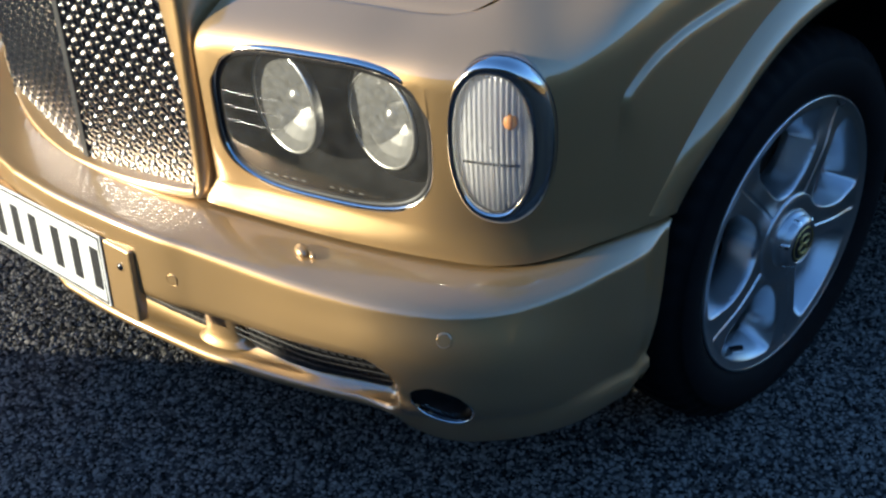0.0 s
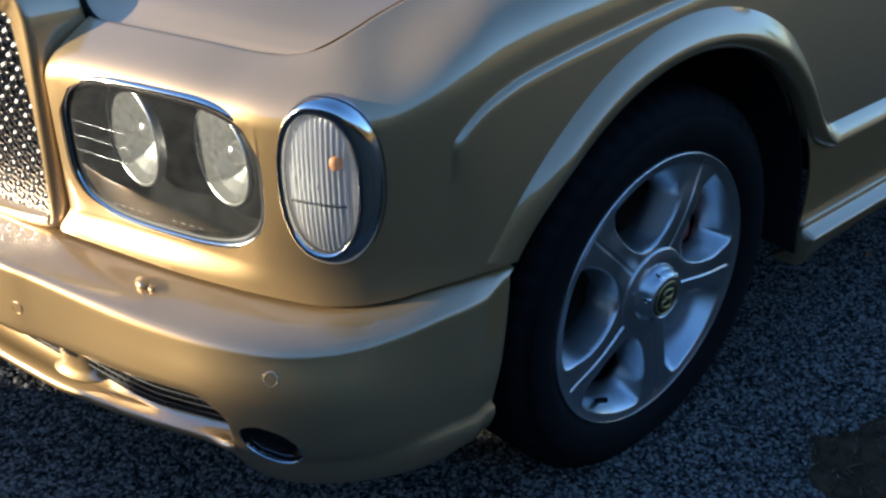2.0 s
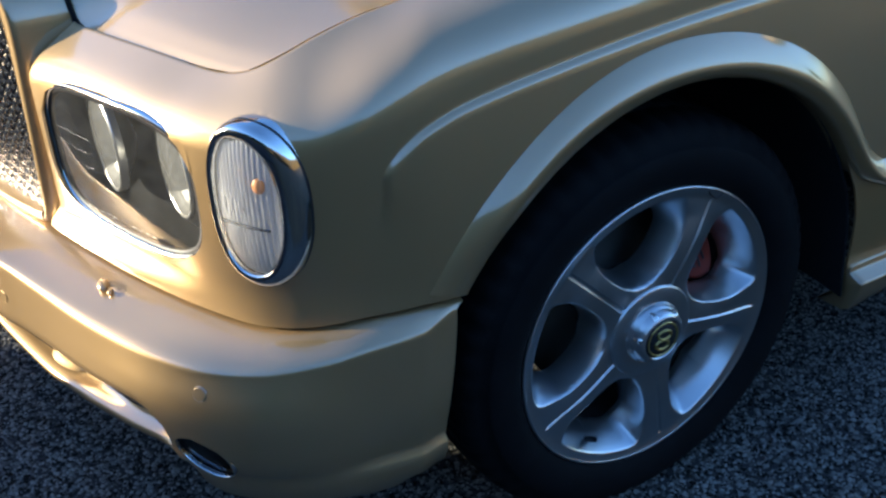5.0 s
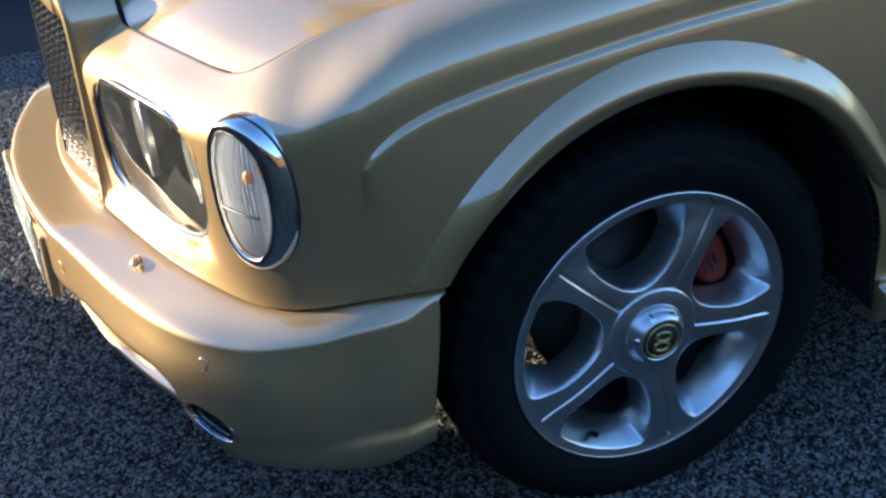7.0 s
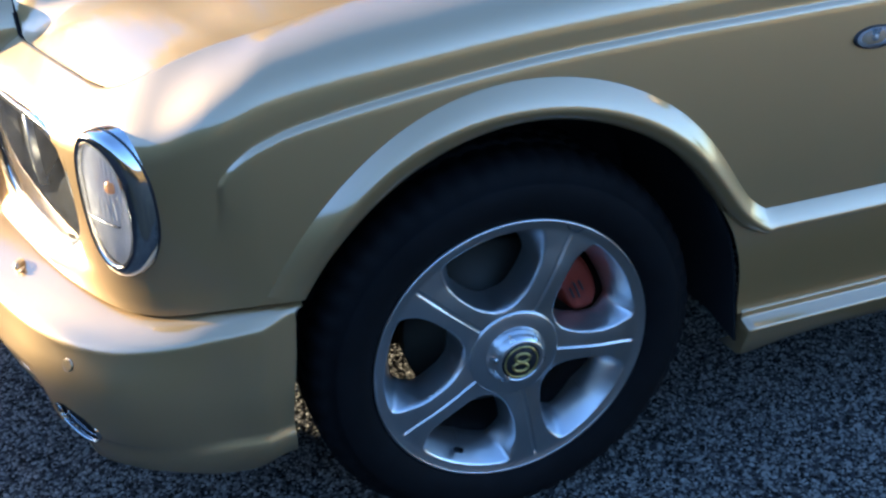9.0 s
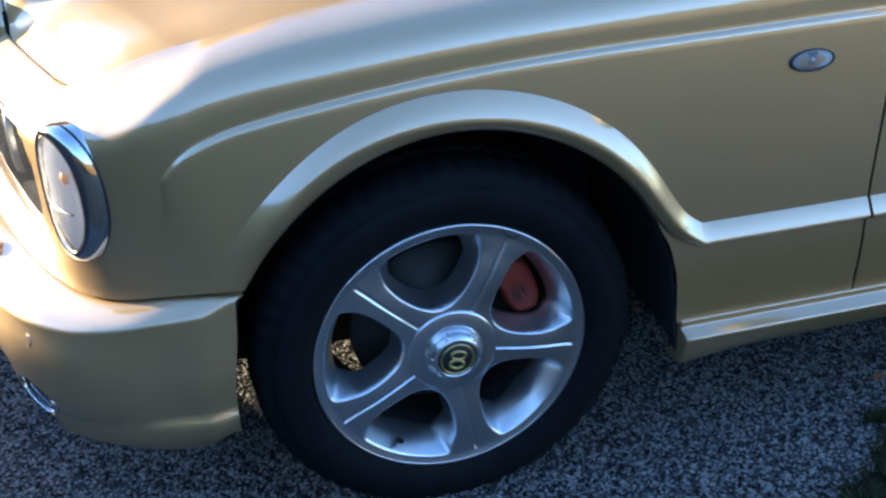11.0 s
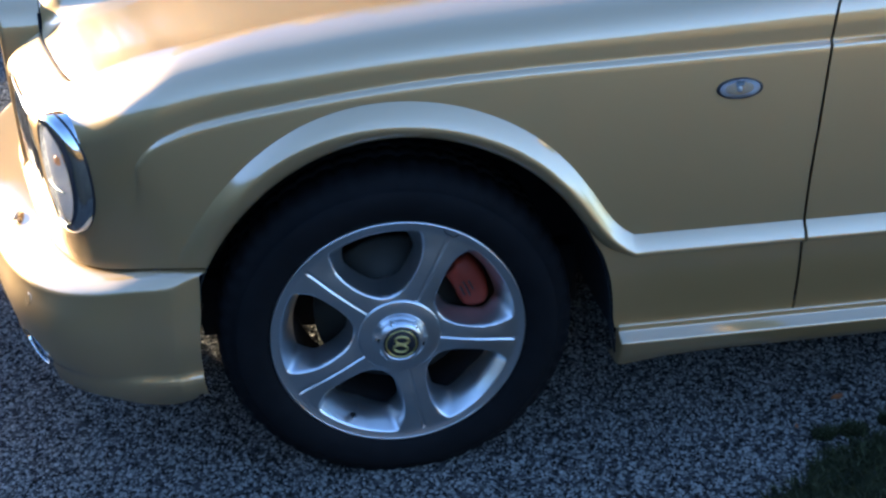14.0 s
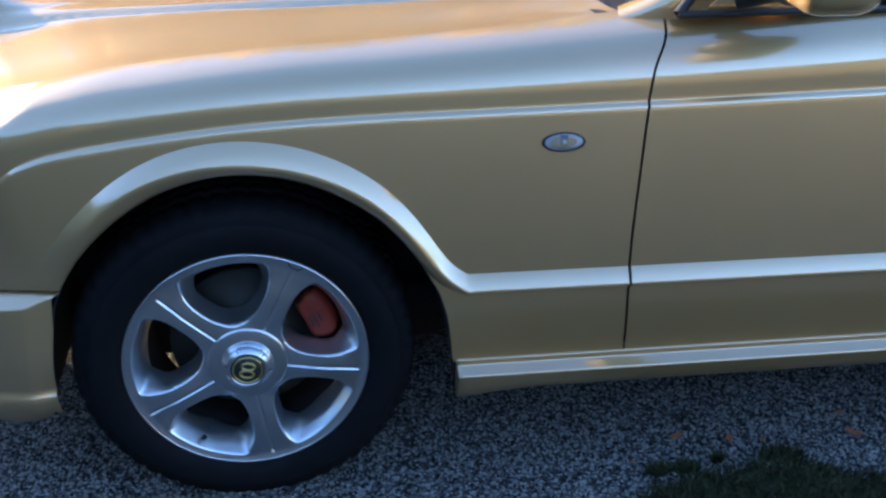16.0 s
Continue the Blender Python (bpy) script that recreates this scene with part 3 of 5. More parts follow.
def spoke_mesh():
    """A fifth of the cast wheel face: spoke, scooped window walls and the rim's edge."""
    def wall(r):
        return 0.0075 + 0.018 * smoothstep(0.165, 0.208, r)
    fifth = math.pi / 5
    angles = [fifth * math.copysign(abs(t)**1.2, t) for t in np.linspace(-1, 1, 113)]
    radii = list(np.linspace(0.058, 0.241, 84))
    flat = [[(a, r) for a in angles] for r in radii]
    inside = [[into_window(a, r) for a, r in row] for row in flat]
    keep = [[inside[i][j] < wall(radii[i]) for j in range(len(angles))] for i in range(len(radii))]
    bm = bmesh.new()
    made = {}
    def vert(i, j):
        if (i, j) in made:
            return made[i, j]
        a, r = flat[i][j]
        d = inside[i][j]
        if not keep[i][j]:   # slide back to the rim of the opening
            for _ in range(4):
                ga = (into_window(a + 1e-4, r) - into_window(a - 1e-4, r)) / 2e-4 / r
                gr = (into_window(a, r + 1e-4) - into_window(a, r - 1e-4)) / 2e-4
                g2 = max(0.05, ga * ga + gr * gr)
                s = (d - wall(r)) / g2
                a, r = a - ga * s / r, r - gr * s
                d = into_window(a, r)
        u = max(0.0, (d + 0.0012) / (wall(r) + 0.0012))
        y = spline(*zip(*FACE), r)[0] + 0.048 * u**1.06
        side = r * math.sin(a)
        y += 0.004 * (side / 0.04)**2 * smoothstep(0.075, 0.10, r) * (1 - smoothstep(0.19, 0.215, r))
        y += 0.0028 * (1 - smoothstep(0.0018, 0.0042, abs(side))) * smoothstep(0.066, 0.074, r) * (1 - smoothstep(0.222, 0.232, r))
        made[i, j] = bm.verts.new((r * math.sin(a), y, r * math.cos(a)))
        return made[i, j]
    for i in range(len(radii) - 1):
        for j in range(len(angles) - 1):
            c = [(i, j), (i, j + 1), (i + 1, j + 1), (i + 1, j)]
            if any(keep[p][q] for p, q in c):
                bm.faces.new([vert(p, q) for p, q in c])
    hole = [e for e in bm.edges if e.is_boundary and abs(math.hypot(e.verts[0].co.x, e.verts[0].co.z) - 0.155) < 0.075 and e.verts[0].co.y > 0.035 and e.verts[1].co.y > 0.035]
    new_v = [g for g in bmesh.ops.extrude_edge_only(bm, edges=hole)["geom"] if isinstance(g, bmesh.types.BMVert)]
    for v in new_v:
        v.co.y += 0.010
    bmesh.ops.recalc_face_normals(bm, faces=bm.faces)
    return bm


def make_wheel(parent, m, side=1):
    w = empty("front_wheel", parent, m)
    tyre_prof = [(0.012, 0.236), (0.002, 0.2445), (-0.006, 0.252), (-0.013, 0.268), (-0.016, 0.288), (-0.013, 0.306), (-0.010, 0.3105), (-0.007, 0.311), (0.0, 0.326), (0.008, 0.336), (0.020, 0.3425), (0.040, 0.346)]
    for g in (0.075, 0.118, 0.161):
        tyre_prof += [(g - 0.005, 0.347), (g - 0.004, 0.340), (g + 0.004, 0.340), (g + 0.005, 0.347)]
    tyre_prof += [(0.196, 0.346), (0.222, 0.340), (0.240, 0.325), (0.250, 0.29), (0.24, 0.25), (0.225, 0.236)]
    bm = lathe(tyre_prof, 216)
    for v in bm.verts:   # cross grooves between the shoulder's tread blocks
        r = math.hypot(v.co.x, v.co.z)
        step = round(math.atan2(v.co.z, v.co.x) / (2 * math.pi / 216)) % 4
        if r > 0.3255 and step == 0:
            v.co.x, v.co.z = v.co.x * (1 - 0.006 / r), v.co.z * (1 - 0.006 / r)
    for v in bm.verts:   # the tyre stands flat on the ground
        if v.co.z < -HUB + 0.001:
            v.co.z = -HUB + 0.001
    tyre = part("tyre", bm, RUBBER, w, "black road tyre")
    rim = part("rim", lathe([(0.030, 0.226), (0.012, 0.238), (0.0, 0.2462), (-0.0040, 0.2458), (-0.0052, 0.2435), (-0.0045, 0.2408), (0.004, 0.238)], 128), ALLOY, w, "silver alloy rim")
    # barrel and hub core are much darker than the rim
    part("inner_barrel", lathe([(0.020, 0.2365), (0.058, 0.2105), (0.10, 0.205), (0.20, 0.205), (0.225, 0.236)], 96), DARKMETAL, w)
    # dark disc added behind the brake so the wheel's depths stay black
    part("dust_shield", lathe([(0.15, 0.0), (0.15, 0.135)], 64), LINER, w)
    sp = spoke_mesh()
    first = part("spoke", sp, ALLOY, w)
    for n in range(5):
        ob = first if n == 0 else new("spoke", first.data)
        ob.parent = w
        ob.matrix_local = pose(0, 0, 0, 0, 90 - (64 + 72 * n), 0)
    part("hub_face", lathe([(-0.0045, 0.0), (-0.0045, 0.060), (-0.0030, 0.0760), (-0.0018, 0.0790), (0.0006, 0.0800), (0.006, 0.0802)], 72), ALLOY, w)
    part("hub_core", lathe([(0.020, 0.060), (0.030, 0.085), (0.075, 0.090)], 48), DARKMETAL, w)
    for a0, a1, r0, r1 in ((60, 62, 0.240, 0.231), (62, 66, 0.231, 0.2335), (66, 68, 0.2335, 0.241)):
        p, q = math.radians(a0), math.radians(a1)
        part("kerb_scuff", tube([(r0 * math.cos(p), -0.0040, r0 * math.sin(p)), (r1 * math.cos(q), -0.0030, r1 * math.sin(q))], 0.0011, 5), BLACK, w)
    cap = part("centre_nut", lathe([(0.0, 0.0500), (-0.014, 0.0498), (-0.0235, 0.0470), (-0.0265, 0.0430)], 6), CHROME, w, "chrome hexagonal centre nut", smooth=False, bevel=0.002)
    cap.matrix_local = pose(0, 0, 0, 0, 12, 0)
    part("nut_skirt", lathe([(-0.002, 0.0535), (-0.006, 0.0530), (-0.011, 0.0505), (-0.016, 0.0465), (-0.020, 0.0420)], 64), ALLOY, cap)
    part("nut_dome", lathe([(-0.016, 0.0475), (-0.023, 0.0445), (-0.0275, 0.040), (-0.0295, 0.0365), (-0.0285, 0.0345), (-0.027, 0.034), (-0.027, 0.0)], 48), ALLOY, cap)
    part("badge", lathe([(-0.0272, 0.0338), (-0.0292, 0.032), (-0.0296, 0.0)], 48), BLACK, cap, "black badge disc")
    part("badge_ring", lathe([(-0.0290, 0.0308), (-0.0302, 0.030), (-0.0302, 0.0278), (-0.0290, 0.027)], 48), GOLD, cap)
    for dz in (-0.0090, 0.0085):
        part("badge_mark", tube([(0.0132 * math.cos(a), -0.0298, dz + 0.0080 * math.sin(a)) for a in np.linspace(0, 2 * math.pi, 24, endpoint=False)], 0.0027, 6, True), GOLD, cap)
    part("valve", tube([(-0.102, 0.024, 0.149 - HUB - 0.010), (-0.101, 0.010, 0.149 - HUB), (-0.100, 0.002, 0.149 - HUB + 0.004)], 0.005, 8), BLACK, w)
    part("brake_disc", lathe([(0.085, 0.0), (0.085, 0.08), (0.10, 0.085), (0.10, 0.160), (0.128, 0.160), (0.128, 0.08)], 72), DISC, w, "worn steel brake disc")
    rows = []
    for a in np.linspace(math.radians(7), math.radians(43), 14):
        e = 1 - 0.35 * abs((a - math.radians(25)) / math.radians(18))**4
        rows.append([Vector((r * math.cos(a), d, r * math.sin(a))) for d, r in ((0.135, 0.126), (0.066, 0.130 + 0.02 * (1 - e)), (0.056, 0.138 + 0.02 * (1 - e)), (0.054, 0.157), (0.058, 0.182 - 0.02 * (1 - e)), (0.070, 0.192 - 0.02 * (1 - e)), (0.135, 0.196))])
    bm = sheet(rows)
    bmesh.ops.holes_fill(bm, edges=[e for e in bm.edges if e.is_boundary])
    caliper = part("caliper", bm, RED, w, "red brake caliper")
    for r0, a0, a1 in ((0.143, 18, 27), (0.153, 16, 30), (0.163, 20, 28)):
        part("caliper_mark", tube([(r0 * math.cos(math.radians(a)), 0.0535, r0 * math.sin(math.radians(a))) for a in np.linspace(a0, a1, 6)], 0.0022, 5), BLACK, caliper)
    return w


wheel = make_wheel(car, pose(0, 0, HUB))

# wheel well
well_rows = []
for x, z in [(-0.388, 0.225), (-0.384, 0.29), (-0.376, 0.38), (-0.360, 0.47)] + [tuple(p) for p in along(LIP, 60)] + [(0.424, 0.255)]:
    g = Vector((x, 0, z - 0.36)).normalized() * 0.012
    inset = 0.012 + flank_y(max(-0.4, x))
    well_rows.append([Vector((x, inset, z)), Vector((x + g.x, 0.03, z + g.z)), Vector((x + g.x * 2, 0.1, z + g.z * 2)), Vector((x + g.x * 2, 0.40, z + g.z * 2))])
well = part("wheel_well", sheet(well_rows), LINER, car, "black wheel-well liner", thick=0.004, out=True)
inner = part("inner_wing", box(-0.42, 0.40, 0.125, 0.46, 0.43, 0.80), LINER, car, "black inner wing panel", smooth=False)
twin += [well, inner]

# ---------------------------------------------------------------- lamps
UP = Vector((0, 0, 1))


def face_basis(u):
    return u, UP, u.cross(UP) * -1 if u.cross(UP).x > 0 else u.cross(UP)


def ring_rows(centre, u, n, outline, loops, steps=96, bow=0.0, skew=0.0):
    """Rings round a lamp: for each loop (grow, depth) a closed row of points."""
    rows = []
    for grow, depth in loops:
        row = []
        for i in range(steps):
            a, b = outline(i / steps, grow)
            row.append(centre + u * a + UP * b + n * (depth - bow * max(0.4, 1 + math.copysign(skew, a)) * a * a))
        rows.append(row)
    return rows


def lens_rows(centre, u, n, outline, grow, depth, dome, bow=0.0, steps=96, rib=0.0, pitch=0.0063, skew=0.0):
    rows = []
    for f in np.linspace(1.0, 0.02, 26):
        row = []
        for i in range(steps):
            a, b = outline(i / steps, grow)
            a, b = a * f, b * f
            wave = rib * (0.5 + 0.5 * math.cos(2 * math.pi * a / pitch)) * smoothstep(1.0, 0.93, f) if rib else 0
            row.append(centre + u * a + UP * b + n * (depth + dome * (1 - f * f) - bow * max(0.4, 1 + math.copysign(skew, a)) * a * a + wave))
        rows.append(row)
    return rows


def make_headlamp(parent):
    u, v, n = face_basis(HEAD_U)
    lamp_ob = empty("headlamp", parent)
    tagged(lamp_ob, "chrome-rimmed headlamp with twin round reflectors")
    c = HEAD_C
    part("bezel", sheet(ring_rows(c, u, n, head_outline, ((0.006, -0.03), (0.0056, 0.001), (0.0045, 0.0040), (0.0018, 0.0060), (-0.001, 0.0058), (-0.003, 0.0040), (-0.0045, 0.000), (-0.0045, -0.01)), bow=0.25), ring=True), CHROME, lamp_ob, "chrome rim")
    part("gasket", sheet(ring_rows(c, u, n, head_outline, ((-0.0040, 0.0025), (-0.0085, 0.0030), (-0.010, -0.004)), bow=0.25), ring=True), BLACK, lamp_ob)
    part("lens", sheet(lens_rows(c, u, n, head_outline, -0.008, 0.002, 0.010, bow=0.25), ring=True), DUSTYLENS, lamp_ob, "clear dusty lens", face=n).visible_shadow = False
    part("housing", sheet(ring_rows(c, u, n, head_outline, ((-0.006, -0.004), (-0.012, -0.05), (-0.05, -0.075), (-0.10, -0.08)), bow=0.2), ring=True), LAMPGREY, lamp_ob, thick=0.003)
    part("back_plate", sheet([[c + u * a + UP * b - n * 0.078 for a in np.linspace(-0.17, 0.17, 5)] for b in (-0.1, 0.0, 0.1)]), LAMPGREY, lamp_ob, thick=0.003)
    ahead = Matrix((Vector((0, 1, 0)), Vector((-1, 0, 0)), UP)).transposed().to_4x4()
    for name, du, dv, r, back in (("main_reflector", -0.0745, 0.016, 0.076, 0.030), ("dip_reflector", 0.081, 0.012, 0.069, 0.036)):
        place = Matrix.Translation(c + u * du + UP * dv - n * back) @ ahead @ Matrix.Diagonal((r / 0.062, 1, r / 0.062, 1))
        bowl = part(name, lathe([(-0.042, 0.006), (-0.040, 0.016), (-0.034, 0.028), (-0.024, 0.040), (-0.012, 0.051), (0.0, 0.0590)], 22), LAMPWHITE, lamp_ob, "bright round faceted reflector", smooth=False)
        bowl.matrix_local = place
        part("bowl_rim", lathe([(0.0, 0.0585), (0.0025, 0.0595), (0.0025, 0.0615), (-0.001, 0.0625), (-0.010, 0.0625)], 64), REFLECTOR, bowl)
        part("bowl_glass", lathe([(0.0015, 0.0595), (0.005, 0.050), (0.009, 0.030), (0.0105, 0.012), (0.0107, 0.0)], 48), BULBGLASS, bowl, "milky cover glass", face=Vector((0, 1, 0))).visible_shadow = False
        part("bulb_shield", lathe([(-0.042, 0.015), (-0.020, 0.0155), (-0.013, 0.011), (-0.011, 0.0)], 32), STEEL, bowl)
    shroud = part("shroud", lathe([(0.0, 0.071), (-0.002, 0.075), (-0.012, 0.088), (-0.032, 0.100)], 64), LAMPBLACK, lamp_ob, "black inner shroud")
    shroud.matrix_local = Matrix.Translation(c + u * 0.081 + UP * 0.012 - n * 0.038) @ ahead
    for dv in (-0.007, 0.015, 0.037):
        part("heater_line", tube([c + u * a + UP * (dv + 0.02 * a) + n * (0.0105 - 0.25 * a * a - 0.16 * (a * a)) for a in np.linspace(-0.158, -0.045, 12)], 0.00035, 5), STEEL, lamp_ob)
    for k in range(11):
        if k in (5, 6):
            continue
        a0 = -0.10 + 0.016 * k
        part("lens_mark", tube([c + u * a0 + UP * (-0.083) + n * 0.0025, c + u * (a0 + 0.007) + UP * (-0.083) + n * 0.0025], 0.0008, 5), LAMPWHITE, lamp_ob)
    return lamp_ob


def make_indicator(parent):
    u, v, n = face_basis(IND_U)
    lamp_ob = empty("indicator_lamp", parent)
    tagged(lamp_ob, "upright oval indicator in heavy chrome rim")
    c = IND_C
    part("bezel", sheet([r for loop_, dx in zip(((0.004, -0.06), (0.006, -0.02), (0.006, -0.001), (0.004, 0.005), (0.000, 0.0095), (-0.006, 0.0115), (-0.0115, 0.0100), (-0.0135, 0.004)), (0, 0, 0, 0.001, 0.003, 0.005, 0.0065, 0.0065)) for r in ring_rows(c - u * dx, u, n, ind_outline, (loop_,), bow=1.3, skew=2.5)], ring=True), CHROME, lamp_ob, "polished chrome rim")
    part("gasket", sheet(ring_rows(c, u, n, ind_outline, ((0.004, -0.06), (0.0062, -0.010), (0.0045, -0.007)), bow=1.3, skew=2.5), ring=True), BLACK, lamp_ob)
    part("lens", sheet(lens_rows(c - u * 0.0065, u, n, ind_outline, -0.0120, 0.008, 0.010, bow=1.3, skew=2.5, steps=160, rib=0.0016), ring=True), RIBBED, lamp_ob, "ribbed clear lens", face=n).visible_shadow = False
    part("reflector", sheet(lens_rows(c - u * 0.0065, u, n, ind_outline, -0.0125, 0.0005, 0.006, bow=1.3, skew=2.5, steps=260, rib=0.0030, pitch=0.0068), ring=True), LENSWHITE, lamp_ob, "fluted bright reflector")
    part("divider", tube([c + u * a + UP * -0.022 + n * (0.0115 - 1.3 * max(0.4, 1 + math.copysign(2.5, a)) * a * a) for a in np.linspace(-0.043, 0.031, 12)], 0.0020, 6), STEEL, lamp_ob)
    bm = bmesh.new()
    bmesh.ops.create_uvsphere(bm, u_segments=20, v_segments=12, radius=0.0140, matrix=Matrix.Translation(c + u * 0.016 + UP * 0.034 - n * 0.0010) @ Matrix.Diagonal((0.7, 0.7, 0.85, 1)))
    part("amber_bulb", bm, AMBER, lamp_ob, "amber bulb")
    return lamp_ob


head = make_headlamp(car)
indicator = make_indicator(car)
twin += [head, indicator]


# ---------------------------------------------------------------- radiator grille
def grille_x(y, z):
    return -0.829 + 0.51 * (YC - y)**2 + 0.040 * (z - 0.52)


HALF_OUT = ((YC, 0.487), (0.72, 0.495), (0.61, 0.503), (0.566, 0.507), (0.548, 0.517), (0.543, 0.56), (0.541, 0.70), (0.5405, 0.79), (0.545, 0.835), (0.562, 0.868), (0.60, 0.890), (0.71, 0.912), (YC, 0.920))
near = along(HALF_OUT, 90)
loop = [tuple(p) for p in near] + [(2 * YC - y, z) for y, z in near[-2:0:-1]]


def shell_rows():
    """Closed rows round the shell, from its rear edge over the front face into the opening."""
    rows = []
    for share, extra, dx in ((0, 0.0, None), (0, 0.004, 0.050), (0, 0.0, 0.014), (0, 0.0015, 0.006), (0, 0.005, 0.0015), (0, 0.009, 0.0), (1, -0.008, 0.0), (1, -0.003, 0.001), (1, 0.0, 0.004), (1, 0.0005, 0.045)):
        row = []
        for i, (y, z) in enumerate(loop):
            p, q = loop[i - 1], loop[(i + 1) % len(loop)]
            t = Vector((q[0] - p[0], q[1] - p[1])).normalized()
            d = share * (0.020 + 0.040 * smoothstep(0.62, 0.88, z)) + extra * (1 if z > 0.53 or extra < 0.004 or share else 0.8)
            row.append(Vector((-0.667 - 0.03 * smoothstep(0.54, YC, min(y, 2 * YC - y)) if dx is None else grille_x(y, z) + dx, y + t.y * d, z - t.x * d)))
        rows.append(row)
    return rows


grille = tagged(empty("radiator_grille", car), "champagne radiator shell with bright lattice mesh")
part("shell", sheet(shell_rows(), ring=True), PAINT, grille, "champagne grille shell", thick=0.003)
part("centre_bar", box(-0.005, -0.010, 0.0, 0.005, 0.010, 0.37), BLACK, grille, "dark centre bar", smooth=False, bevel=0.002).matrix_local = Matrix.Translation((grille_x(0.837, 0.51) + 0.017, 0.837, 0.50)) @ pose(0, 0, 0, 0, 2.3, 0)


BAR = 0.834


def mesh_x(y, z):
    """The mesh stands as two flat panels that meet at the bar."""
    return grille_x(BAR, z) + 0.014 + (0.20 * (BAR - y) if y < BAR else 0.10 * (y - BAR))


def lattice(y0, y1, z0, z1):
    """Two sets of slanted flat wires that pass over and under one another."""
    verts, faces = [], []
    gap = 0.0176
    for sgn in (1, -1):
        span = (y1 - y0) + (z1 - z0)
        for n in range(int(span / gap) + 2):
            pts = []
            start = (y0 - (z1 - z0) + n * gap) if sgn > 0 else (y0 + n * gap)
            steps = int((z1 - z0) / (gap / 4))
            for k in range(steps + 1):
                z = z0 + k * gap / 4
                y = start + sgn * (z - z0)
                if y0 <= y <= y1:
                    ph = math.cos(math.pi * (k / 2 + n)) if sgn > 0 else -math.cos(math.pi * (k / 2 + n))
                    pts.append((y, z, ph))
            if len(pts) < 3:
                continue
            base = len(verts)
            dy, dz = 0.7071 * sgn, 0.7071
            for y, z, ph in pts:
                x = mesh_x(y, z) - 0.0019 * ph
                for s, d in ((-1, 0.0008), (-0.55, -0.0001), (0.0, -0.0003), (0.55, -0.0001), (1, 0.0008)):
                    verts.append((x + d, y + s * 0.0056 * dz, z - s * 0.0056 * dy))
            for k in range(len(pts) - 1):
                for q in range(4):
                    i = base + k * 5 + q
                    faces.append((i, i + 1, i + 6, i + 5))
    return verts, faces


for y0, y1 in ((0.556, BAR - 0.006), (BAR + 0.012, 2 * YC - 0.556)):
    v, f = lattice(y0, y1, 0.505, 0.868)
    me = bpy.data.meshes.new("grille_mesh")
    me.from_pydata(v, [], f)
    me.materials.append(MESHCHROME)
    for p in me.polygons:
        p.use_smooth = True
    ob = new("grille_mesh", me)
    ob.parent = grille
    tagged(ob, "bright steel lattice mesh")
part("mesh_backing", box(-0.70, 0.56, 0.51, -0.69, 2 * YC - 0.56, 0.86), LINER, grille, smooth=False)

# ---------------------------------------------------------------- bumper fittings
def bumper_frame(y):
    """A place on the bumper's face at y: plan point and the way out."""
    i = int(np.argmin(np.abs(bb[:, 1] - y)))
    t = Vector((*(bb[min(149, i + 1)] - bb[max(0, i - 1)])[:2], 0)).normalized()
    return Vector(bb[i]), Vector((t.y, -t.x, 0)).normalized()


def facing(place, out):
    """Pose whose -y looks out."""
    side = UP.cross(out).normalized()
    return Matrix.Translation(place) @ Matrix((side, -out, out.cross(side))).transposed().to_4x4()


def make_sensor(place, out):
    ob = part("parking_sensor", lathe([(0.0012, 0.0110), (0.0001, 0.0104), (0.0, 0.0099), (0.0005, 0.0096), (0.0005, 0.0092), (0.0, 0.0088), (0.0, 0.0080), (0.0, 0.004), (0.0, 0.0)], 32), PAINT, bumper, "body-coloured round parking sensor")
    ob.matrix_local = facing(place, out)


for y in (0.115, 0.505):
    b, out = bumper_frame(y)
    i = 149 + int(np.argmin(np.abs(bb[:, 1] - y)))
    way = (bumper_rows[i][10] - bumper_rows[i][8]).cross(bumper_rows[i + 1][9] - bumper_rows[i - 1][9]).normalized()
    way = way if way.dot(out) > 0 else -way
    make_sensor(bumper_rows[i][9] + way * 0.0006, way)


def make_washer(x, y, z):
    ob = empty("headlamp_washer", bumper, pose(x, y, z, 0, 0, -18))
    tagged(ob, "small body-coloured headlamp washer jet")
    part("base", lathe([(0.0, 0.0), (0.0, 0.001)], 8), PAINT, ob)
    for dx, dy, r in ((-0.003, 0.004, 0.0095), (0.007, -0.013, 0.0050)):
        bm = bmesh.new()
        bmesh.ops.create_uvsphere(bm, u_segments=20, v_segments=12, radius=r, matrix=Matrix.Translation((dx, dy, r * 0.5)) @ Matrix.Diagonal((0.9, 1.65, 0.75, 1)))
        part("jet", bm, PAINT, ob)
    return ob


make_washer(-0.738, 0.330, 0.494)

# fog lamp in the bumper's corner
fog = empty("fog_lamp", bumper, Matrix.Translation(FOG_C) @ Matrix((FOG_U, -FOG_N, FOG_V)).transposed().to_4x4() @ Matrix.Diagonal((1.0, 1, 0.62, 1)))
tagged(fog, "dark oval fog lamp with thin chrome rim")
part("rim", lathe([(0.020, 0.0480), (-0.0005, 0.0478), (-0.0025, 0.0468), (-0.0025, 0.0456), (-0.0005, 0.0448), (0.010, 0.0435)], 64), CHROME, fog, "thin chrome rim")
part("bowl", lathe([(0.004, 0.0435), (0.02, 0.040), (0.035, 0.025), (0.038, 0.0)], 48), RUBBER, fog)
part("lens", lathe([(0.006, 0.0428), (0.004, 0.03), (0.003, 0.0)], 48), GLASS, fog, face=Vector((0, -1, 0))).visible_shadow = False

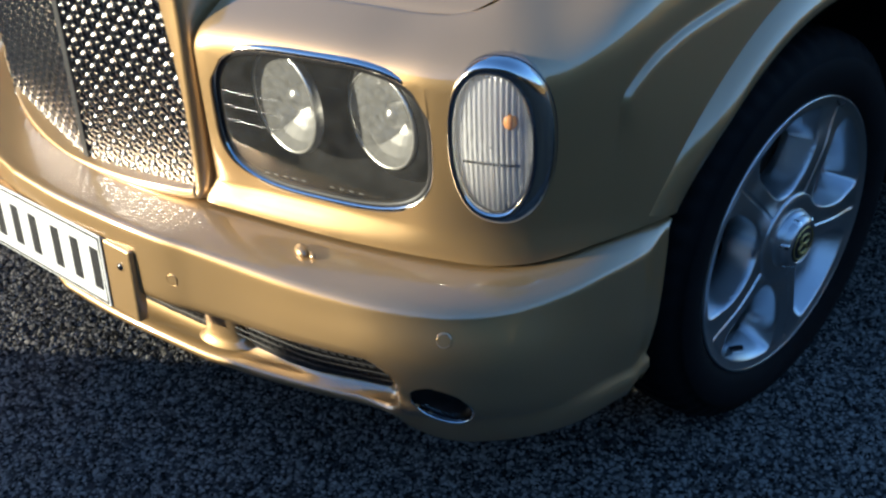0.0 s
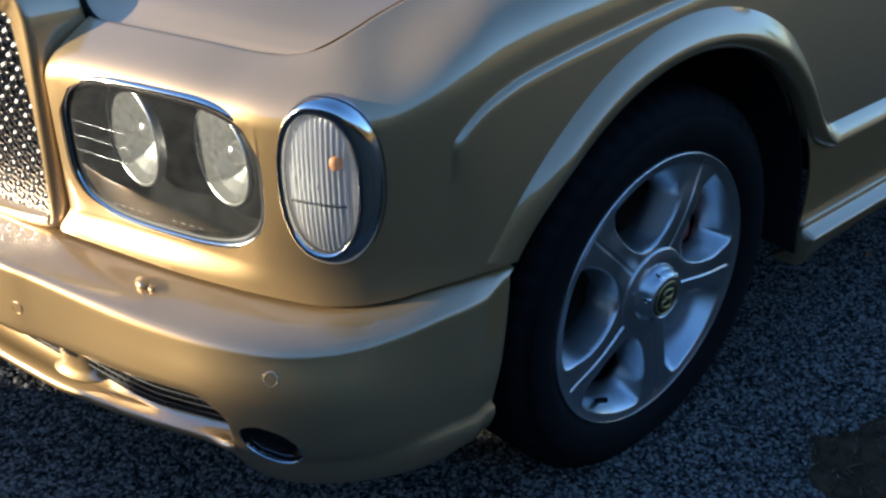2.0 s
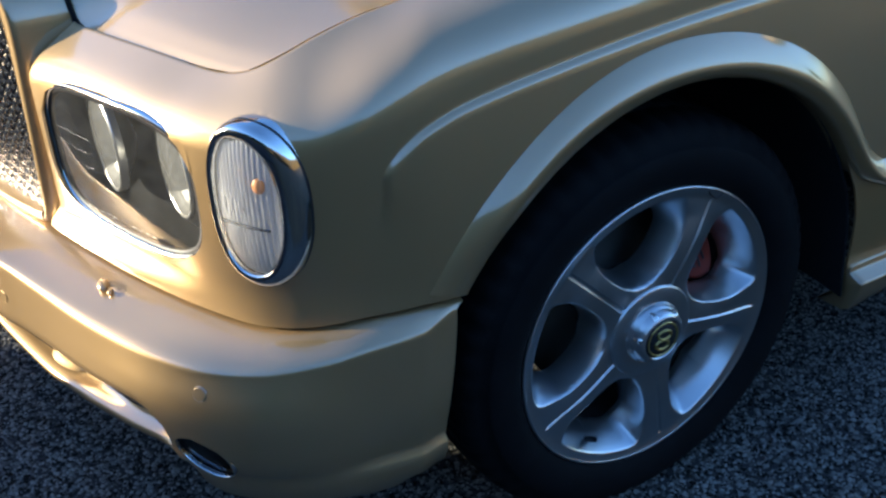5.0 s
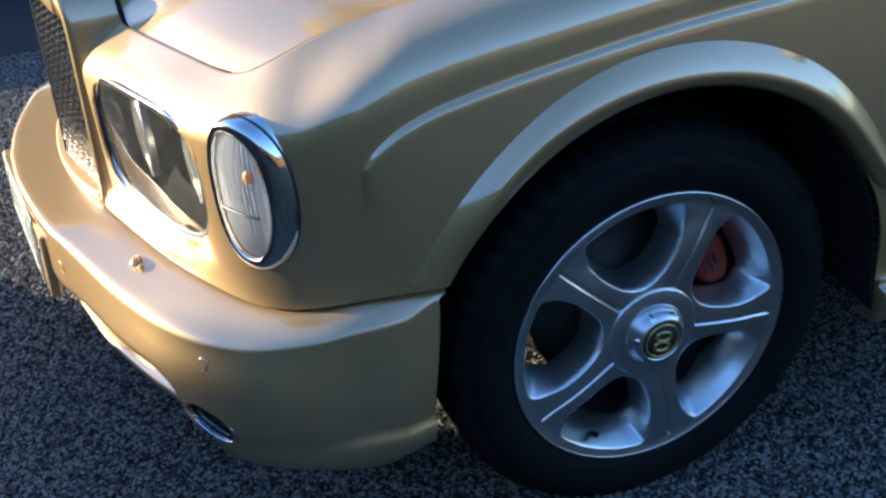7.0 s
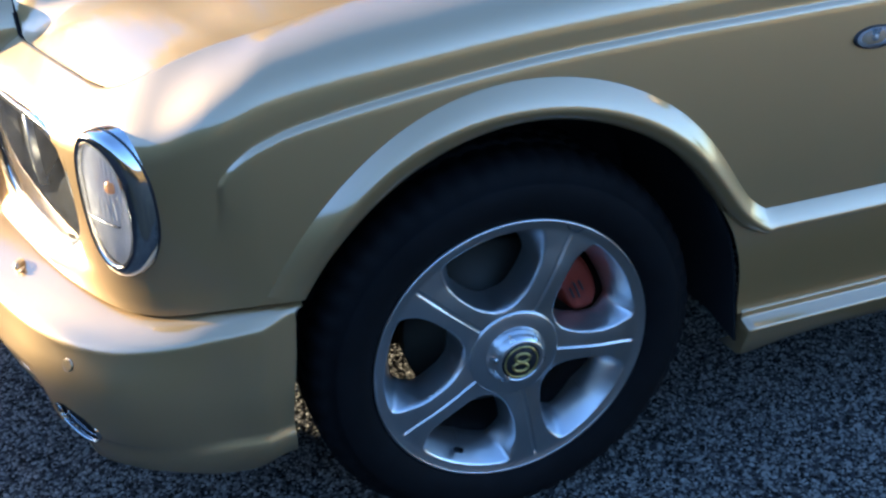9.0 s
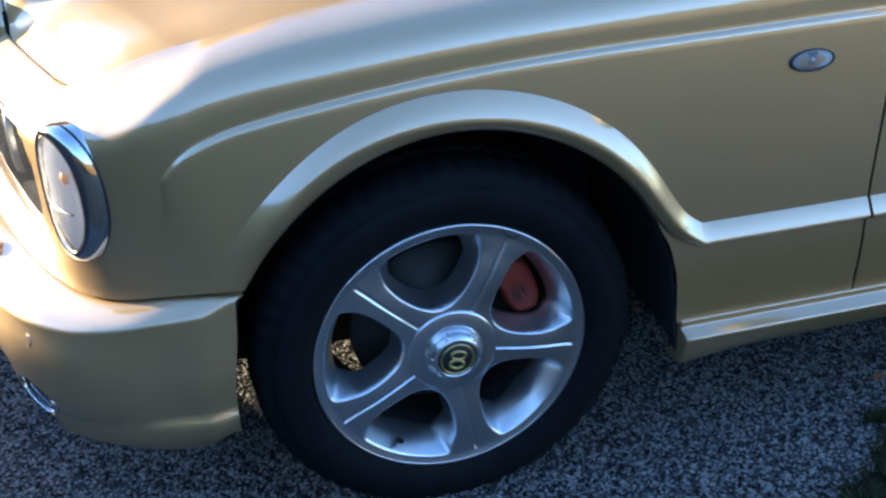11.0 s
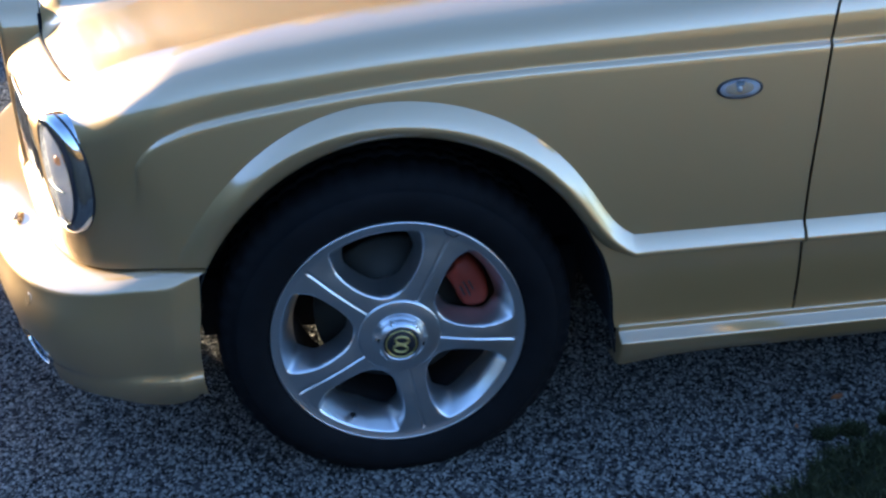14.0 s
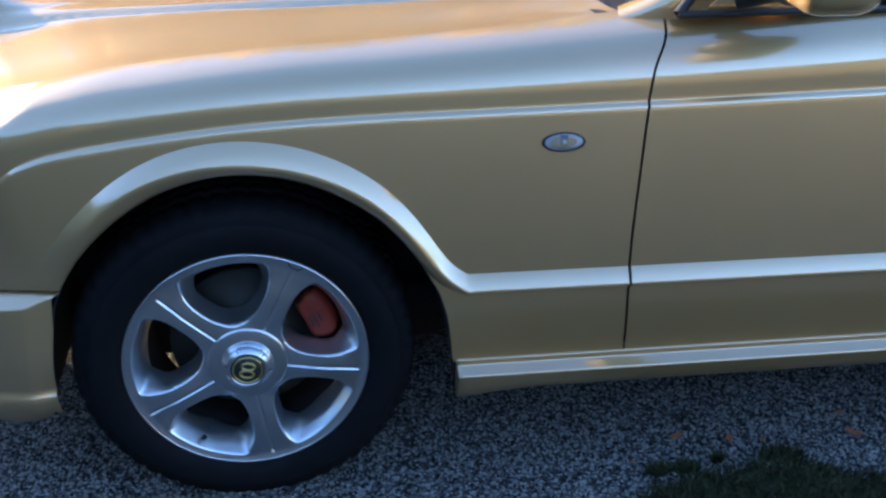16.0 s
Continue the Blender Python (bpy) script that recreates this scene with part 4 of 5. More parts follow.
# lower intake: black bars behind the slot, and a strut
slot = empty("intake_mesh", bumper)
tagged(slot, "black intake mesh")
def slot_place(y, z, d=0.0):
    """A place in the intake's mouth, d in front of its rear wall."""
    b, out = bumper_frame(y)
    return Vector((b.x, b.y, z)) - out * (0.052 + 0.030 * smoothstep(0.30, 0.55, b.y) - d)


for far in (1, -1):
    def side(p):
        return p if far > 0 else Vector((p.x, 2 * YC - p.y, p.z))
    part("backing", sheet([[side(slot_place(y, 0.384, 0.002)), side(slot_place(y, 0.274, -0.006))] for y in np.linspace(0.19, YC, 60)]), LINER, slot, thick=0.002)
    for k in range(7):
        part("bar", tube([side(slot_place(y, 0.300 + 0.0115 * k, 0.008)) for y in np.linspace(0.185, YC, 50)], 0.0016, 5), BLACK, slot)
    for y in np.arange(0.20, YC, 0.014):
        part("upright", tube([side(slot_place(y, 0.292, 0.004)), side(slot_place(y + 0.025, 0.380, 0.008))], 0.0014, 5), MESHBLACK, slot)
strut = part("strut", lathe([(0.0, 0.038), (-0.003, 0.0365), (-0.007, 0.031), (-0.014, 0.0265), (-0.030, 0.025), (-0.090, 0.028)], 40), PAINT, bumper, "bumper strut with rounded foot")
strut.matrix_local = Matrix.Translation((-0.781, 0.520, 0.275)) @ pose(0, 0, 0, -90, 0, 20) @ Matrix.Diagonal((0.72, 1.2, 1.45, 1))

# number plate on its holder
plate_turn = math.degrees(math.atan2(-0.030, 0.36))
holder = part("plate_holder", box(-0.006, -0.247, -0.062, 0.014, 0.215, 0.062), PAINT, bumper, "body-coloured number plate holder", smooth=False, bevel=0.004)
holder.matrix_local = Matrix.Translation((-0.9165, 0.82, 0.400)) @ pose(0, 0, 0, 0, 4, 7.0)
plate = part("number_plate", box(-0.0012, -0.18, -0.0625, 0.0012, 0.18, 0.0625), PLATE, holder, "white number plate with dark characters", smooth=False, bevel=0.001)
plate.matrix_local = Matrix.Translation((-0.0085, 0.002, 0.004))
part("plate_border", tube([(-0.0015, -0.175, -0.057), (-0.0015, 0.175, -0.057), (-0.0015, 0.175, 0.057), (-0.0015, -0.175, 0.057)], 0.0016, 5, True), BLACK, plate)
for k in range(6):
    yk = 0.135 - 0.056 * k - (0.012 if k > 2 else 0)
    part("plate_bar", box(-0.0022, yk - 0.011, -0.036, -0.0010, yk + 0.011, 0.036), BLACK, plate, smooth=False)
part("screw", lathe([(0.0, 0.006), (-0.002, 0.005), (-0.0015, 0.0)], 20), STEEL, holder).matrix_local = Matrix.Translation((-0.007, -0.220, 0.028)) @ pose(0, 0, 0, 0, 0, -90)

# ---------------------------------------------------------------- flank fittings
marker = empty("side_marker", wing, pose(0.617, -0.0315, 0.790, -4))
tagged(marker, "small oval clear side marker lamp")
oval = Matrix.Diagonal((1.0, 1, 0.45, 1))
for name, prof, mat in (("rim", [(0.004, 0.0425), (-0.003, 0.042), (-0.0045, 0.0395), (-0.003, 0.037)], BLACK), ("reflector", [(-0.002, 0.037), (0.002, 0.02), (0.003, 0.0)], LENSWHITE), ("lens", [(-0.0035, 0.0375), (-0.007, 0.03), (-0.009, 0.015), (-0.0095, 0.0)], RIBBED)):
    part(name, lathe(prof, 48), mat, marker, face=Vector((0, -1, 0))).matrix_local = oval
bm = bmesh.new()
bmesh.ops.create_uvsphere(bm, u_segments=12, v_segments=8, radius=0.006)
part("bulb", bm, REFLECTOR, marker)
# dark wedge behind the marker's lens
bm = bmesh.new()
shade = [[bm.verts.new((x, y, z)) for x, z in ((-0.009, 0.0135), (0.009, 0.0135), (0.002, -0.006), (-0.002, -0.006))] for y in (-0.0030, -0.0010)]
for q in (shade[0], shade[1][::-1], *([shade[0][k], shade[0][k - 1], shade[1][k - 1], shade[1][k]] for k in range(4))):
    bm.faces.new(q)
part("bulb_shade", bm, LAMPBLACK, marker, smooth=False)
twin.append(marker)

# scuttle, pillar, screen, window and mirror
def slab(corners, n=10, bulge=0.0, normal=Vector((0, 0, 1))):
    a, b, c, d = (Vector(p) for p in corners)
    rows = []
    for i in range(n + 1):
        s = i / n
        rows.append([(a.lerp(b, s)).lerp(d.lerp(c, s), j / n) + normal * bulge * 4 * s * (1 - s) for j in range(n + 1)])
    return sheet(rows)


part("scuttle", slab(((0.72, 0.16, 0.988), (0.60, YC, 1.018), (0.74, YC, 1.022), (0.82, 0.16, 0.990)), 10), BLACK, car, "black scuttle panel", thick=0.01)
part("scuttle", slab(((0.72, 2 * YC - 0.16, 0.988), (0.60, YC, 1.018), (0.74, YC, 1.022), (0.82, 2 * YC - 0.16, 0.990)), 10), BLACK, car, thick=0.01)
part("windscreen", slab(((0.80, 0.185, 0.995), (0.80, 2 * YC - 0.185, 0.995), (1.42, 2 * YC - 0.33, 1.40), (1.42, 0.33, 1.40)), 12, 0.05, Vector((-0.6, 0, 0.8))), TINTED, car, "tinted windscreen", face=Vector((-0.6, 0, 0.8))).visible_shadow = False
PILLAR = ((0.78, 0.150, 0.960), (0.86, 0.125, 1.003), (0.95, 0.132, 1.075), (1.10, 0.19, 1.20), (1.38, 0.275, 1.375), (1.60, 0.30, 1.43))
spine = along(PILLAR, 30)
rows = []
for i, p in enumerate(spine):
    t = Vector(spine[min(29, i + 1)] - spine[max(0, i - 1)]).normalized()
    s = Vector((0, 1, 0)).cross(t).normalized()
    w = t.cross(s)
    rows.append([Vector(p) + s * a * 0.040 + w * b * 0.034 for a, b in ((1, -0.2), (0.85, -0.8), (0.2, -1), (-0.6, -1), (-1, -0.7), (-1, 0.5), (-0.4, 1), (0.6, 1), (1, 0.5))])
pillar = part("screen_pillar", sheet(rows, ring=True), PAINT, car, "champagne windscreen pillar")
window = empty("door_window", door)
tagged(window, "front door window with black rubber strip")
part("rubber_strip", tube([(x, 0.052 + 0.01 * (x - 0.85), 1.006 + 0.012 * (x - 0.85)) for x in np.linspace(0.848, 1.82, 16)], 0.007, 8), BLACK, window)
part("frame_front", tube([(0.85, 0.056, 1.006), (0.90, 0.080, 1.060), (1.10, 0.16, 1.205), (1.38, 0.255, 1.375)], 0.011, 8), BLACK, window)
part("pane", slab(((0.90, 0.058, 1.006), (1.82, 0.062, 1.018), (1.82, 0.25, 1.39), (1.40, 0.25, 1.37)), 8), TINTED, window, face=Vector((0, -1, 0.3))).visible_shadow = False
door_skin_top = part("door_top", slab(((0.852, 0.050, 1.003), (1.82, 0.060, 1.012), (1.82, 0.105, 1.014), (0.852, 0.10, 1.004)), 6), PAINT, door, thick=0.004)
mirror = empty("wing_mirror", door, pose(1.050, -0.115, 1.122))
tagged(mirror, "champagne door mirror on black foot")
bm = bmesh.new()
bmesh.ops.create_uvsphere(bm, u_segments=32, v_segments=20, radius=1.0)
for v in bm.verts:
    c = v.co
    c.x = math.copysign(abs(c.x)**0.55, c.x) * 0.085 + 0.10 * c.y * 0.35
    c.y = math.copysign(abs(c.y)**0.55, c.y) * 0.115
    c.z = math.copysign(abs(c.z)**0.6, c.z) * 0.070
part("shell", bm, PAINT, mirror)
part("mirror_glass", slab(((0.052, -0.085, -0.045), (0.052, 0.085, -0.045), (0.058, 0.085, 0.05), (0.058, -0.085, 0.05)), 4), CHROME, mirror, "mirror glass", thick=0.012)
part("foot", tube([(-0.09, 0.165, -0.085), (-0.05, 0.14, -0.068), (0.0, 0.10, -0.05), (0.03, 0.05, -0.03)], 0.024, 10), BLACK, mirror)
# black body added inboard, so the door reflects the mirror dark
bm = bmesh.new()
bmesh.ops.create_uvsphere(bm, u_segments=24, v_segments=14, radius=1.0, matrix=Matrix.Translation((-0.005, 0.060, -0.010)) @ Matrix.Diagonal((0.110, 0.080, 0.070, 1)))
part("inner_cap", bm, BLACK, mirror, "added black inboard half of the mirror")
twin += [pillar]

# underbody, cabin floor and the rest of the car behind the doors
part("underbody", box(-0.55, 0.35, 0.24, 4.1, 2 * YC - 0.35, 0.30), LINER, car, "black underbody", smooth=False)
part("engine_bay", box(-0.60, 0.45, 0.32, 0.70, 2 * YC - 0.45, 0.78), LINER, car, smooth=False)
part("cabin_floor", box(0.70, 0.06, 0.30, 2.9, 2 * YC - 0.06, 0.62), CLOTH, car, smooth=False)
part("dashboard", box(0.86, 0.15, 0.62, 1.12, 2 * YC - 0.15, 0.985), CLOTH, car, smooth=False, bevel=0.03)


def tail_line(x):
    y = flank_y(min(x, 2.6)) + 0.10 * smoothstep(3.7, 4.45, x)
    zc = crease_z(min(2.6, x)) - 0.05 * smoothstep(2.9, 4.4, x)
    zb = lip_z(x - 3.116) if 2.78 < x < 3.532 else (0.316 if x < 3.2 else 0.30)
    e = spline([p[0] for p in EDGE], [p[1:] for p in EDGE], min(x, 2.6))[0]
    return skin((x, y), (x, y), min(zb, zc - 0.05), zc, zc + 0.018, (x, e[0] + 0.05 * smoothstep(2.6, 4.4, x), e[1] - 0.05 * smoothstep(2.9, 4.4, x)), x)


rear_door = part("rear_door", sheet([tail_line(x) for x in np.linspace(1.8255, 2.74, 24)]), PAINT, car, "champagne rear door", thick=0.004)
quarter = part("rear_wing", sheet([tail_line(x) for x in list(np.linspace(2.745, 3.55, 60)) + list(np.linspace(3.57, 4.45, 24))]), PAINT, car, "champagne rear wing", thick=0.004)
twin += [rear_door, quarter]
edge_l = [tail_line(x)[-1] for x in np.linspace(2.75, 4.45, 20)]
part("boot_lid", sheet([[p, Vector((p.x, YC, p.z + 0.02)), Vector((p.x, 2 * YC - p.y, p.z))] for p in edge_l], flip=True), PAINT, car, "champagne boot lid", thick=0.006)
back_rows = [[p, Vector((p.x + 0.03, YC, p.z)), Vector((p.x, 2 * YC - p.y, p.z))] for p in tail_line(4.45)]
part("tail_panel", sheet(back_rows), PAINT, car, "champagne tail panel", thick=0.006)
part("roof", slab(((1.42, 0.31, 1.405), (1.42, 2 * YC - 0.31, 1.405), (2.75, 2 * YC - 0.33, 1.42), (2.75, 0.33, 1.42)), 14, 0.07), PAINT, car, "champagne roof", thick=0.01)
part("rear_screen", slab(((2.75, 0.33, 1.42), (2.75, 2 * YC - 0.33, 1.42), (3.35, 2 * YC - 0.2, 1.04), (3.35, 0.2, 1.04)), 10), TINTED, car)
for y in (0.0, 1.0):
    flip_y = (lambda v: v) if y == 0 else (lambda v: 2 * YC - v)
    part("rear_window", slab(((1.83, flip_y(0.062), 1.018), (3.3, flip_y(0.10), 1.03), (2.75, flip_y(0.33), 1.42), (1.83, flip_y(0.30), 1.41)), 8), TINTED, car)

# far flank: mirror images of the near parts
MIRROR = Matrix.Translation((0, 2 * YC, 0)) @ Matrix.Diagonal((1, -1, 1, 1))
for thing in twin:
    made = {}
    for ob in (thing, *thing.children_recursive):
        made[ob] = ob.copy()
        scene.collection.objects.link(made[ob])
        made[ob].parent = made.get(ob.parent, car if ob is thing else ob.parent)
    made[thing].parent = car
    base = thing.matrix_basis if thing.parent is car else thing.parent.matrix_basis @ thing.matrix_basis
    made[thing].matrix_basis = MIRROR @ base


def more_wheel(m):
    made = {}
    for ob in (wheel, *wheel.children_recursive):
        made[ob] = ob.copy()
        scene.collection.objects.link(made[ob])
        made[ob].parent = made.get(ob.parent, car)
    made[wheel].matrix_basis = m
    return made[wheel]


more_wheel(MIRROR @ Matrix.Translation((0, 0, HUB)))
more_wheel(Matrix.Translation((3.116, 0.02, HUB))).name = "rear_wheel"
more_wheel(MIRROR @ Matrix.Translation((3.116, 0.02, HUB))).name = "rear_wheel"

# ---------------------------------------------------------------- ground
bm = bmesh.new()
bmesh.ops.create_grid(bm, x_segments=40, y_segments=40, size=600)
ground = tagged(part("ground", bm, FIELD), "rough grass field round the drive", "ground", kind="structure")
ground.location.z = -0.012
bm = bmesh.new()
bmesh.ops.create_grid(bm, x_segments=60, y_segments=40, size=1, matrix=Matrix.Translation((1.0, 2.0, 0)) @ Matrix.Diagonal((9, 2.8, 1, 1)))
drive = tagged(part("drive", bm, ASPHALT), "dark grey chip-seal drive", "drive", kind="structure")


def stones(n, x0, x1, y0, y1, small, large, seed, sink=0.35):
    """Loose angular chips: squashed octahedra, each turned and sized at random."""
    r = np.random.default_rng(seed)
    c = np.stack([r.uniform(x0, x1, n), r.uniform(y0, y1, n), np.zeros(n)], 1)
    size = r.uniform(small, large, n) * r.uniform(0.7, 1.2, n)
    base = np.array([(1, 0, 0), (0, 1, 0), (-1, 0, 0), (0, -1, 0), (0, 0, 1)], float)
    v = base[None] * r.uniform(0.6, 1.15, (n, 5, 1))
    v[:, :, 2] *= 0.75
    v[:, 4, :2] = r.uniform(-0.45, 0.45, (n, 2))
    a = r.uniform(0, 2 * math.pi, n)
    ca, sa = np.cos(a)[:, None], np.sin(a)[:, None]
    x, y = v[:, :, 0] * ca - v[:, :, 1] * sa, v[:, :, 0] * sa + v[:, :, 1] * ca
    v = np.stack([x, y, v[:, :, 2] + r.uniform(-0.12, 0.1, (n, 1))], 2) * size[:, None, None] + c[:, None]
    f = np.array([(0, 1, 4), (1, 2, 4), (2, 3, 4), (3, 0, 4)])
    faces = (f[None] + (np.arange(n) * 5)[:, None, None]).reshape(-1, 3)
    me = bpy.data.meshes.new("stone_chips")
    me.vertices.add(n * 5)
    me.vertices.foreach_set("co", v.ravel())
    me.loops.add(len(faces) * 3)
    me.loops.foreach_set("vertex_index", faces.ravel())
    me.polygons.add(len(faces))
    me.polygons.foreach_set("loop_start", np.arange(len(faces)) * 3)
    me.update(calc_edges=True)
    me.materials.append(CHIPS)
    return new("stone_chips", me)


near_chips = stones(250000, -1.7, 2.0, -0.78, 0.95, 0.0030, 0.0070, 3)
tagged(near_chips, "loose grey stone chips of the drive", "gravel", kind="stuff")
far_chips = stones(170000, -2.3, 0.2, 0.95, 3.3, 0.0034, 0.0080, 4)
tagged(far_chips, "loose grey stone chips of the drive", "gravel", kind="stuff")


# grass tufts at the drive's edge
def tufts(name, n, place, height, seed, mat):
    r = np.random.default_rng(seed)
    verts, faces = [], []
    while len(faces) < n * 2:
        x, y, keep = place(r)
        if not keep:
            continue
        h = height * r.uniform(0.4, 1.2)
        a = r.uniform(0, 2 * math.pi)
        w = r.uniform(0.0012, 0.0028)
        dx, dy = math.cos(a) * w, math.sin(a) * w
        lx, ly = r.normal(0, 0.55 * h, 2)
        i = len(verts)
        verts += [(x - dx, y - dy, 0), (x + dx, y + dy, 0), (x + dx * 0.7 + lx * 0.4, y + dy * 0.7 + ly * 0.4, h * 0.65), (x - dx * 0.7 + lx * 0.4, y - dy * 0.7 + ly * 0.4, h * 0.65), (x + lx, y + ly, h)]
        faces += [(i, i + 1, i + 2, i + 3), (i + 3, i + 2, i + 4)]
    me = bpy.data.meshes.new(name)
    me.from_pydata(verts, [], faces)
    me.materials.append(mat)
    return new(name, me)


def verge_edge(x):
    """Where the turf ends towards the car."""
    line = np.interp(x, (0.62, 0.68, 0.784, 0.865, 0.952, 1.03, 1.19, 1.28, 1.35, 1.6, 2.2), (-0.30, -0.215, -0.168, -0.10, -0.082, -0.066, -0.050, -0.09, -0.125, -0.10, -0.12))
    return line + 0.008 * math.sin(47 * x) + 0.006 * math.sin(101 * x + 1)


def earth_edge(x):
    """Where the bare earth ends towards the car."""
    line = np.interp(x, (0.10, 0.16, 0.244, 0.339, 0.445, 0.62, 0.78), (-0.32, -0.24, -0.195, -0.228, -0.262, -0.275, -0.30))
    return line + 0.006 * math.sin(53 * x) + 0.004 * math.sin(120 * x + 2)


def low_mound(name, edge, x0, x1, height, mat, label):
    """A thin uneven layer on the drive, that runs out to nothing at its edge."""
    rows = []
    for x in np.linspace(x0, x1, 150):
        e = edge(x)
        row = []
        for f in np.linspace(0, 1, 46):
            y = e + (-0.66 - e) * f**1.5
            rise = smoothstep(0.0, 0.035, e - y) * smoothstep(x0, x0 + 0.05, x)
            bump = noise.noise(Vector((x * 26, y * 26, 0))) + 0.5 * noise.noise(Vector((x * 70, y * 70, 3)))
            row.append(Vector((x, y, -0.003 + height * rise * (1 + 0.45 * bump))))
        rows.append(row)
    return tagged(part(name, sheet(rows, flip=True), mat, face=Vector((0, 0, 1))), label, "ground", kind="stuff")


low_mound("turf", verge_edge, 0.63, 2.1, 0.014, MOSS, "dark mossy turf at the drive's edge")
low_mound("bare_earth", earth_edge, 0.11, 0.76, 0.0085, DIRT, "brown bare earth patch beside the drive")


def edge_patch(r):
    x, y = r.uniform(0.66, 2.1), r.uniform(-0.62, 0.0)
    deep = verge_edge(x) - y
    clump = 0.5 + 0.5 * math.sin(31 * x + 7 * y) * math.sin(27 * y + 11 * x + 2)
    return x, y, deep > -0.012 and r.uniform() < (0.25 + 0.75 * clump) * smoothstep(-0.015, 0.02, deep)


tagged(tufts("grass_tufts", 30000, edge_patch, 0.024, 5, GRASS), "short green grass at the drive's edge", "grass", kind="stuff")


def outlier_patch(r):
    a, k = r.uniform(0, 6.3), r.integers(0, 4)
    cx, cy, w = ((0.885, -0.055, 0.025), (0.955, -0.052, 0.03), (1.035, -0.035, 0.012), (1.19, -0.035, 0.055))[k]
    d = w * math.sqrt(r.uniform())
    return cx + d * math.cos(a), cy + 0.6 * d * math.sin(a), True


tagged(tufts("grass_tufts", 1500, outlier_patch, 0.022, 8, GRASS), "small tufts of green grass among the chips", "grass", kind="stuff")


def dry_patch(r):
    x, y = r.uniform(0.14, 0.72), r.uniform(-0.62, -0.18)
    return x, y, y < earth_edge(x) - 0.01 and r.uniform() < 0.5


tagged(tufts("dry_grass", 1500, dry_patch, 0.016, 6, material("dry_grass", (0.11, 0.075, 0.035), 0.8, spread=0.5, scale=5, per_piece=0.6)), "short dry grass on bare earth", "grass", kind="stuff")


def make_leaf(x, y, size, turn):
    rows = []
    for s in np.linspace(-1, 1, 9):
        w = 0.42 * (1 - s * s)**0.7 + 0.02
        rows.append([Vector((s * size, t * w * size, 0.006 + 0.25 * size * abs(t) * 0.6 + 0.12 * size * s * s)) for t in np.linspace(-1, 1, 5)])
    ob = part("fallen_leaf", sheet(rows), LEAF, thick=0.0006)
    ob.matrix_world = pose(x, y, 0.002, 0, 0, turn)
    tagged(ob, "curled brown fallen leaf on the chips", "leaf", "fallen leaves")


for x, y, size, turn in ((0.972, 0.060, 0.018, 20), (1.093, 0.034, 0.017, 70), (1.40, 0.016, 0.022, 130), (1.405, 0.10, 0.014, 10), (1.17, 0.02, 0.010, 40), (0.84, -0.02, 0.008, 80)):
    make_leaf(x, y, size, turn)

# dark low walls, unseen, added beyond and ahead of the car to shade the drive
tagged(part("wall_far", box(-9.0, 4.5, 0, 8.0, 4.75, 0.62), SHADEWALL, bevel=0.01, smooth=False), "low dark unseen wall added to shade the drive's far side", "wall", kind="structure")
TOP = ((-1.6, 0.68), (1.36, 0.68), (1.43, 0.60), (2.14, 0.25))
tagged(part("wall_front", sheet([[Vector(p) for p in ((-2.3, y, 0), (-2.3, y, h), (-2.1, y, h), (-2.1, y, 0))] for y, h in ((TOP[0][0], 0.0),) + TOP + ((TOP[-1][0], 0.0),)], ring=True), SHADEWALL, smooth=False), "low dark unseen wall added to shade the drive ahead", "wall", kind="structure")


# tall unseen hedge added ahead of the drive; its shade falls over the near flank
def make_hedge(x0, x1, y0, y1, height, seed, n=26000, leaf=(0.04, 0.09), label="tall unseen green hedge added to shade the near flank", mat=TREELEAF):
    r = np.random.default_rng(seed)
    hedge = tagged(empty("hedge", None, pose(0, 0, 0)), label, "hedge")
    bm = box(x0 + 0.12, y0 + 0.05, 0, x1 - 0.12, y1 - 0.05, height - 0.1)
    part("core", bm, BARK, hedge, smooth=False)
    c = np.stack([r.uniform(x0, x1, n), r.uniform(y0, y1, n), r.uniform(0, height, n)], 1)
    face = r.integers(0, 4, n)
    c[face == 0, 0], c[face == 1, 0] = x0, x1
    c[face == 2, 2] = height
    c[face == 3, 1] = y1
    c += r.normal(0, 0.05, (n, 3))
    c[:, 2] = np.maximum(c[:, 2], 0.03)
    u = r.normal(size=(n, 3))
    u /= np.linalg.norm(u, axis=1)[:, None]
    w = np.cross(u, r.normal(size=(n, 3)))
    w /= np.linalg.norm(w, axis=1)[:, None]
    s = r.uniform(*leaf, n)[:, None]
    v = np.stack([c - u * s, c + w * s * 0.6, c + u * s, c - w * s * 0.6], 1).reshape(-1, 3)
    me = bpy.data.meshes.new("leaves")
    me.from_pydata(v.tolist(), [], [(4 * i, 4 * i + 1, 4 * i + 2, 4 * i + 3) for i in range(n)])
    me.materials.append(mat)
    new("leaves", me).parent = hedge


make_hedge(-7.0, -6.0, -11.0, 3.88, 3.2, 11)
# second hedge is unseen, added to give the flank a warm, level reflected skyline
make_hedge(-26.0, 32.0, -13.2, -12.2, 3.2, 14, 60000, (0.07, 0.16), "long unseen yellow-green hedge added for the flank's reflections", WARMHEDGE)


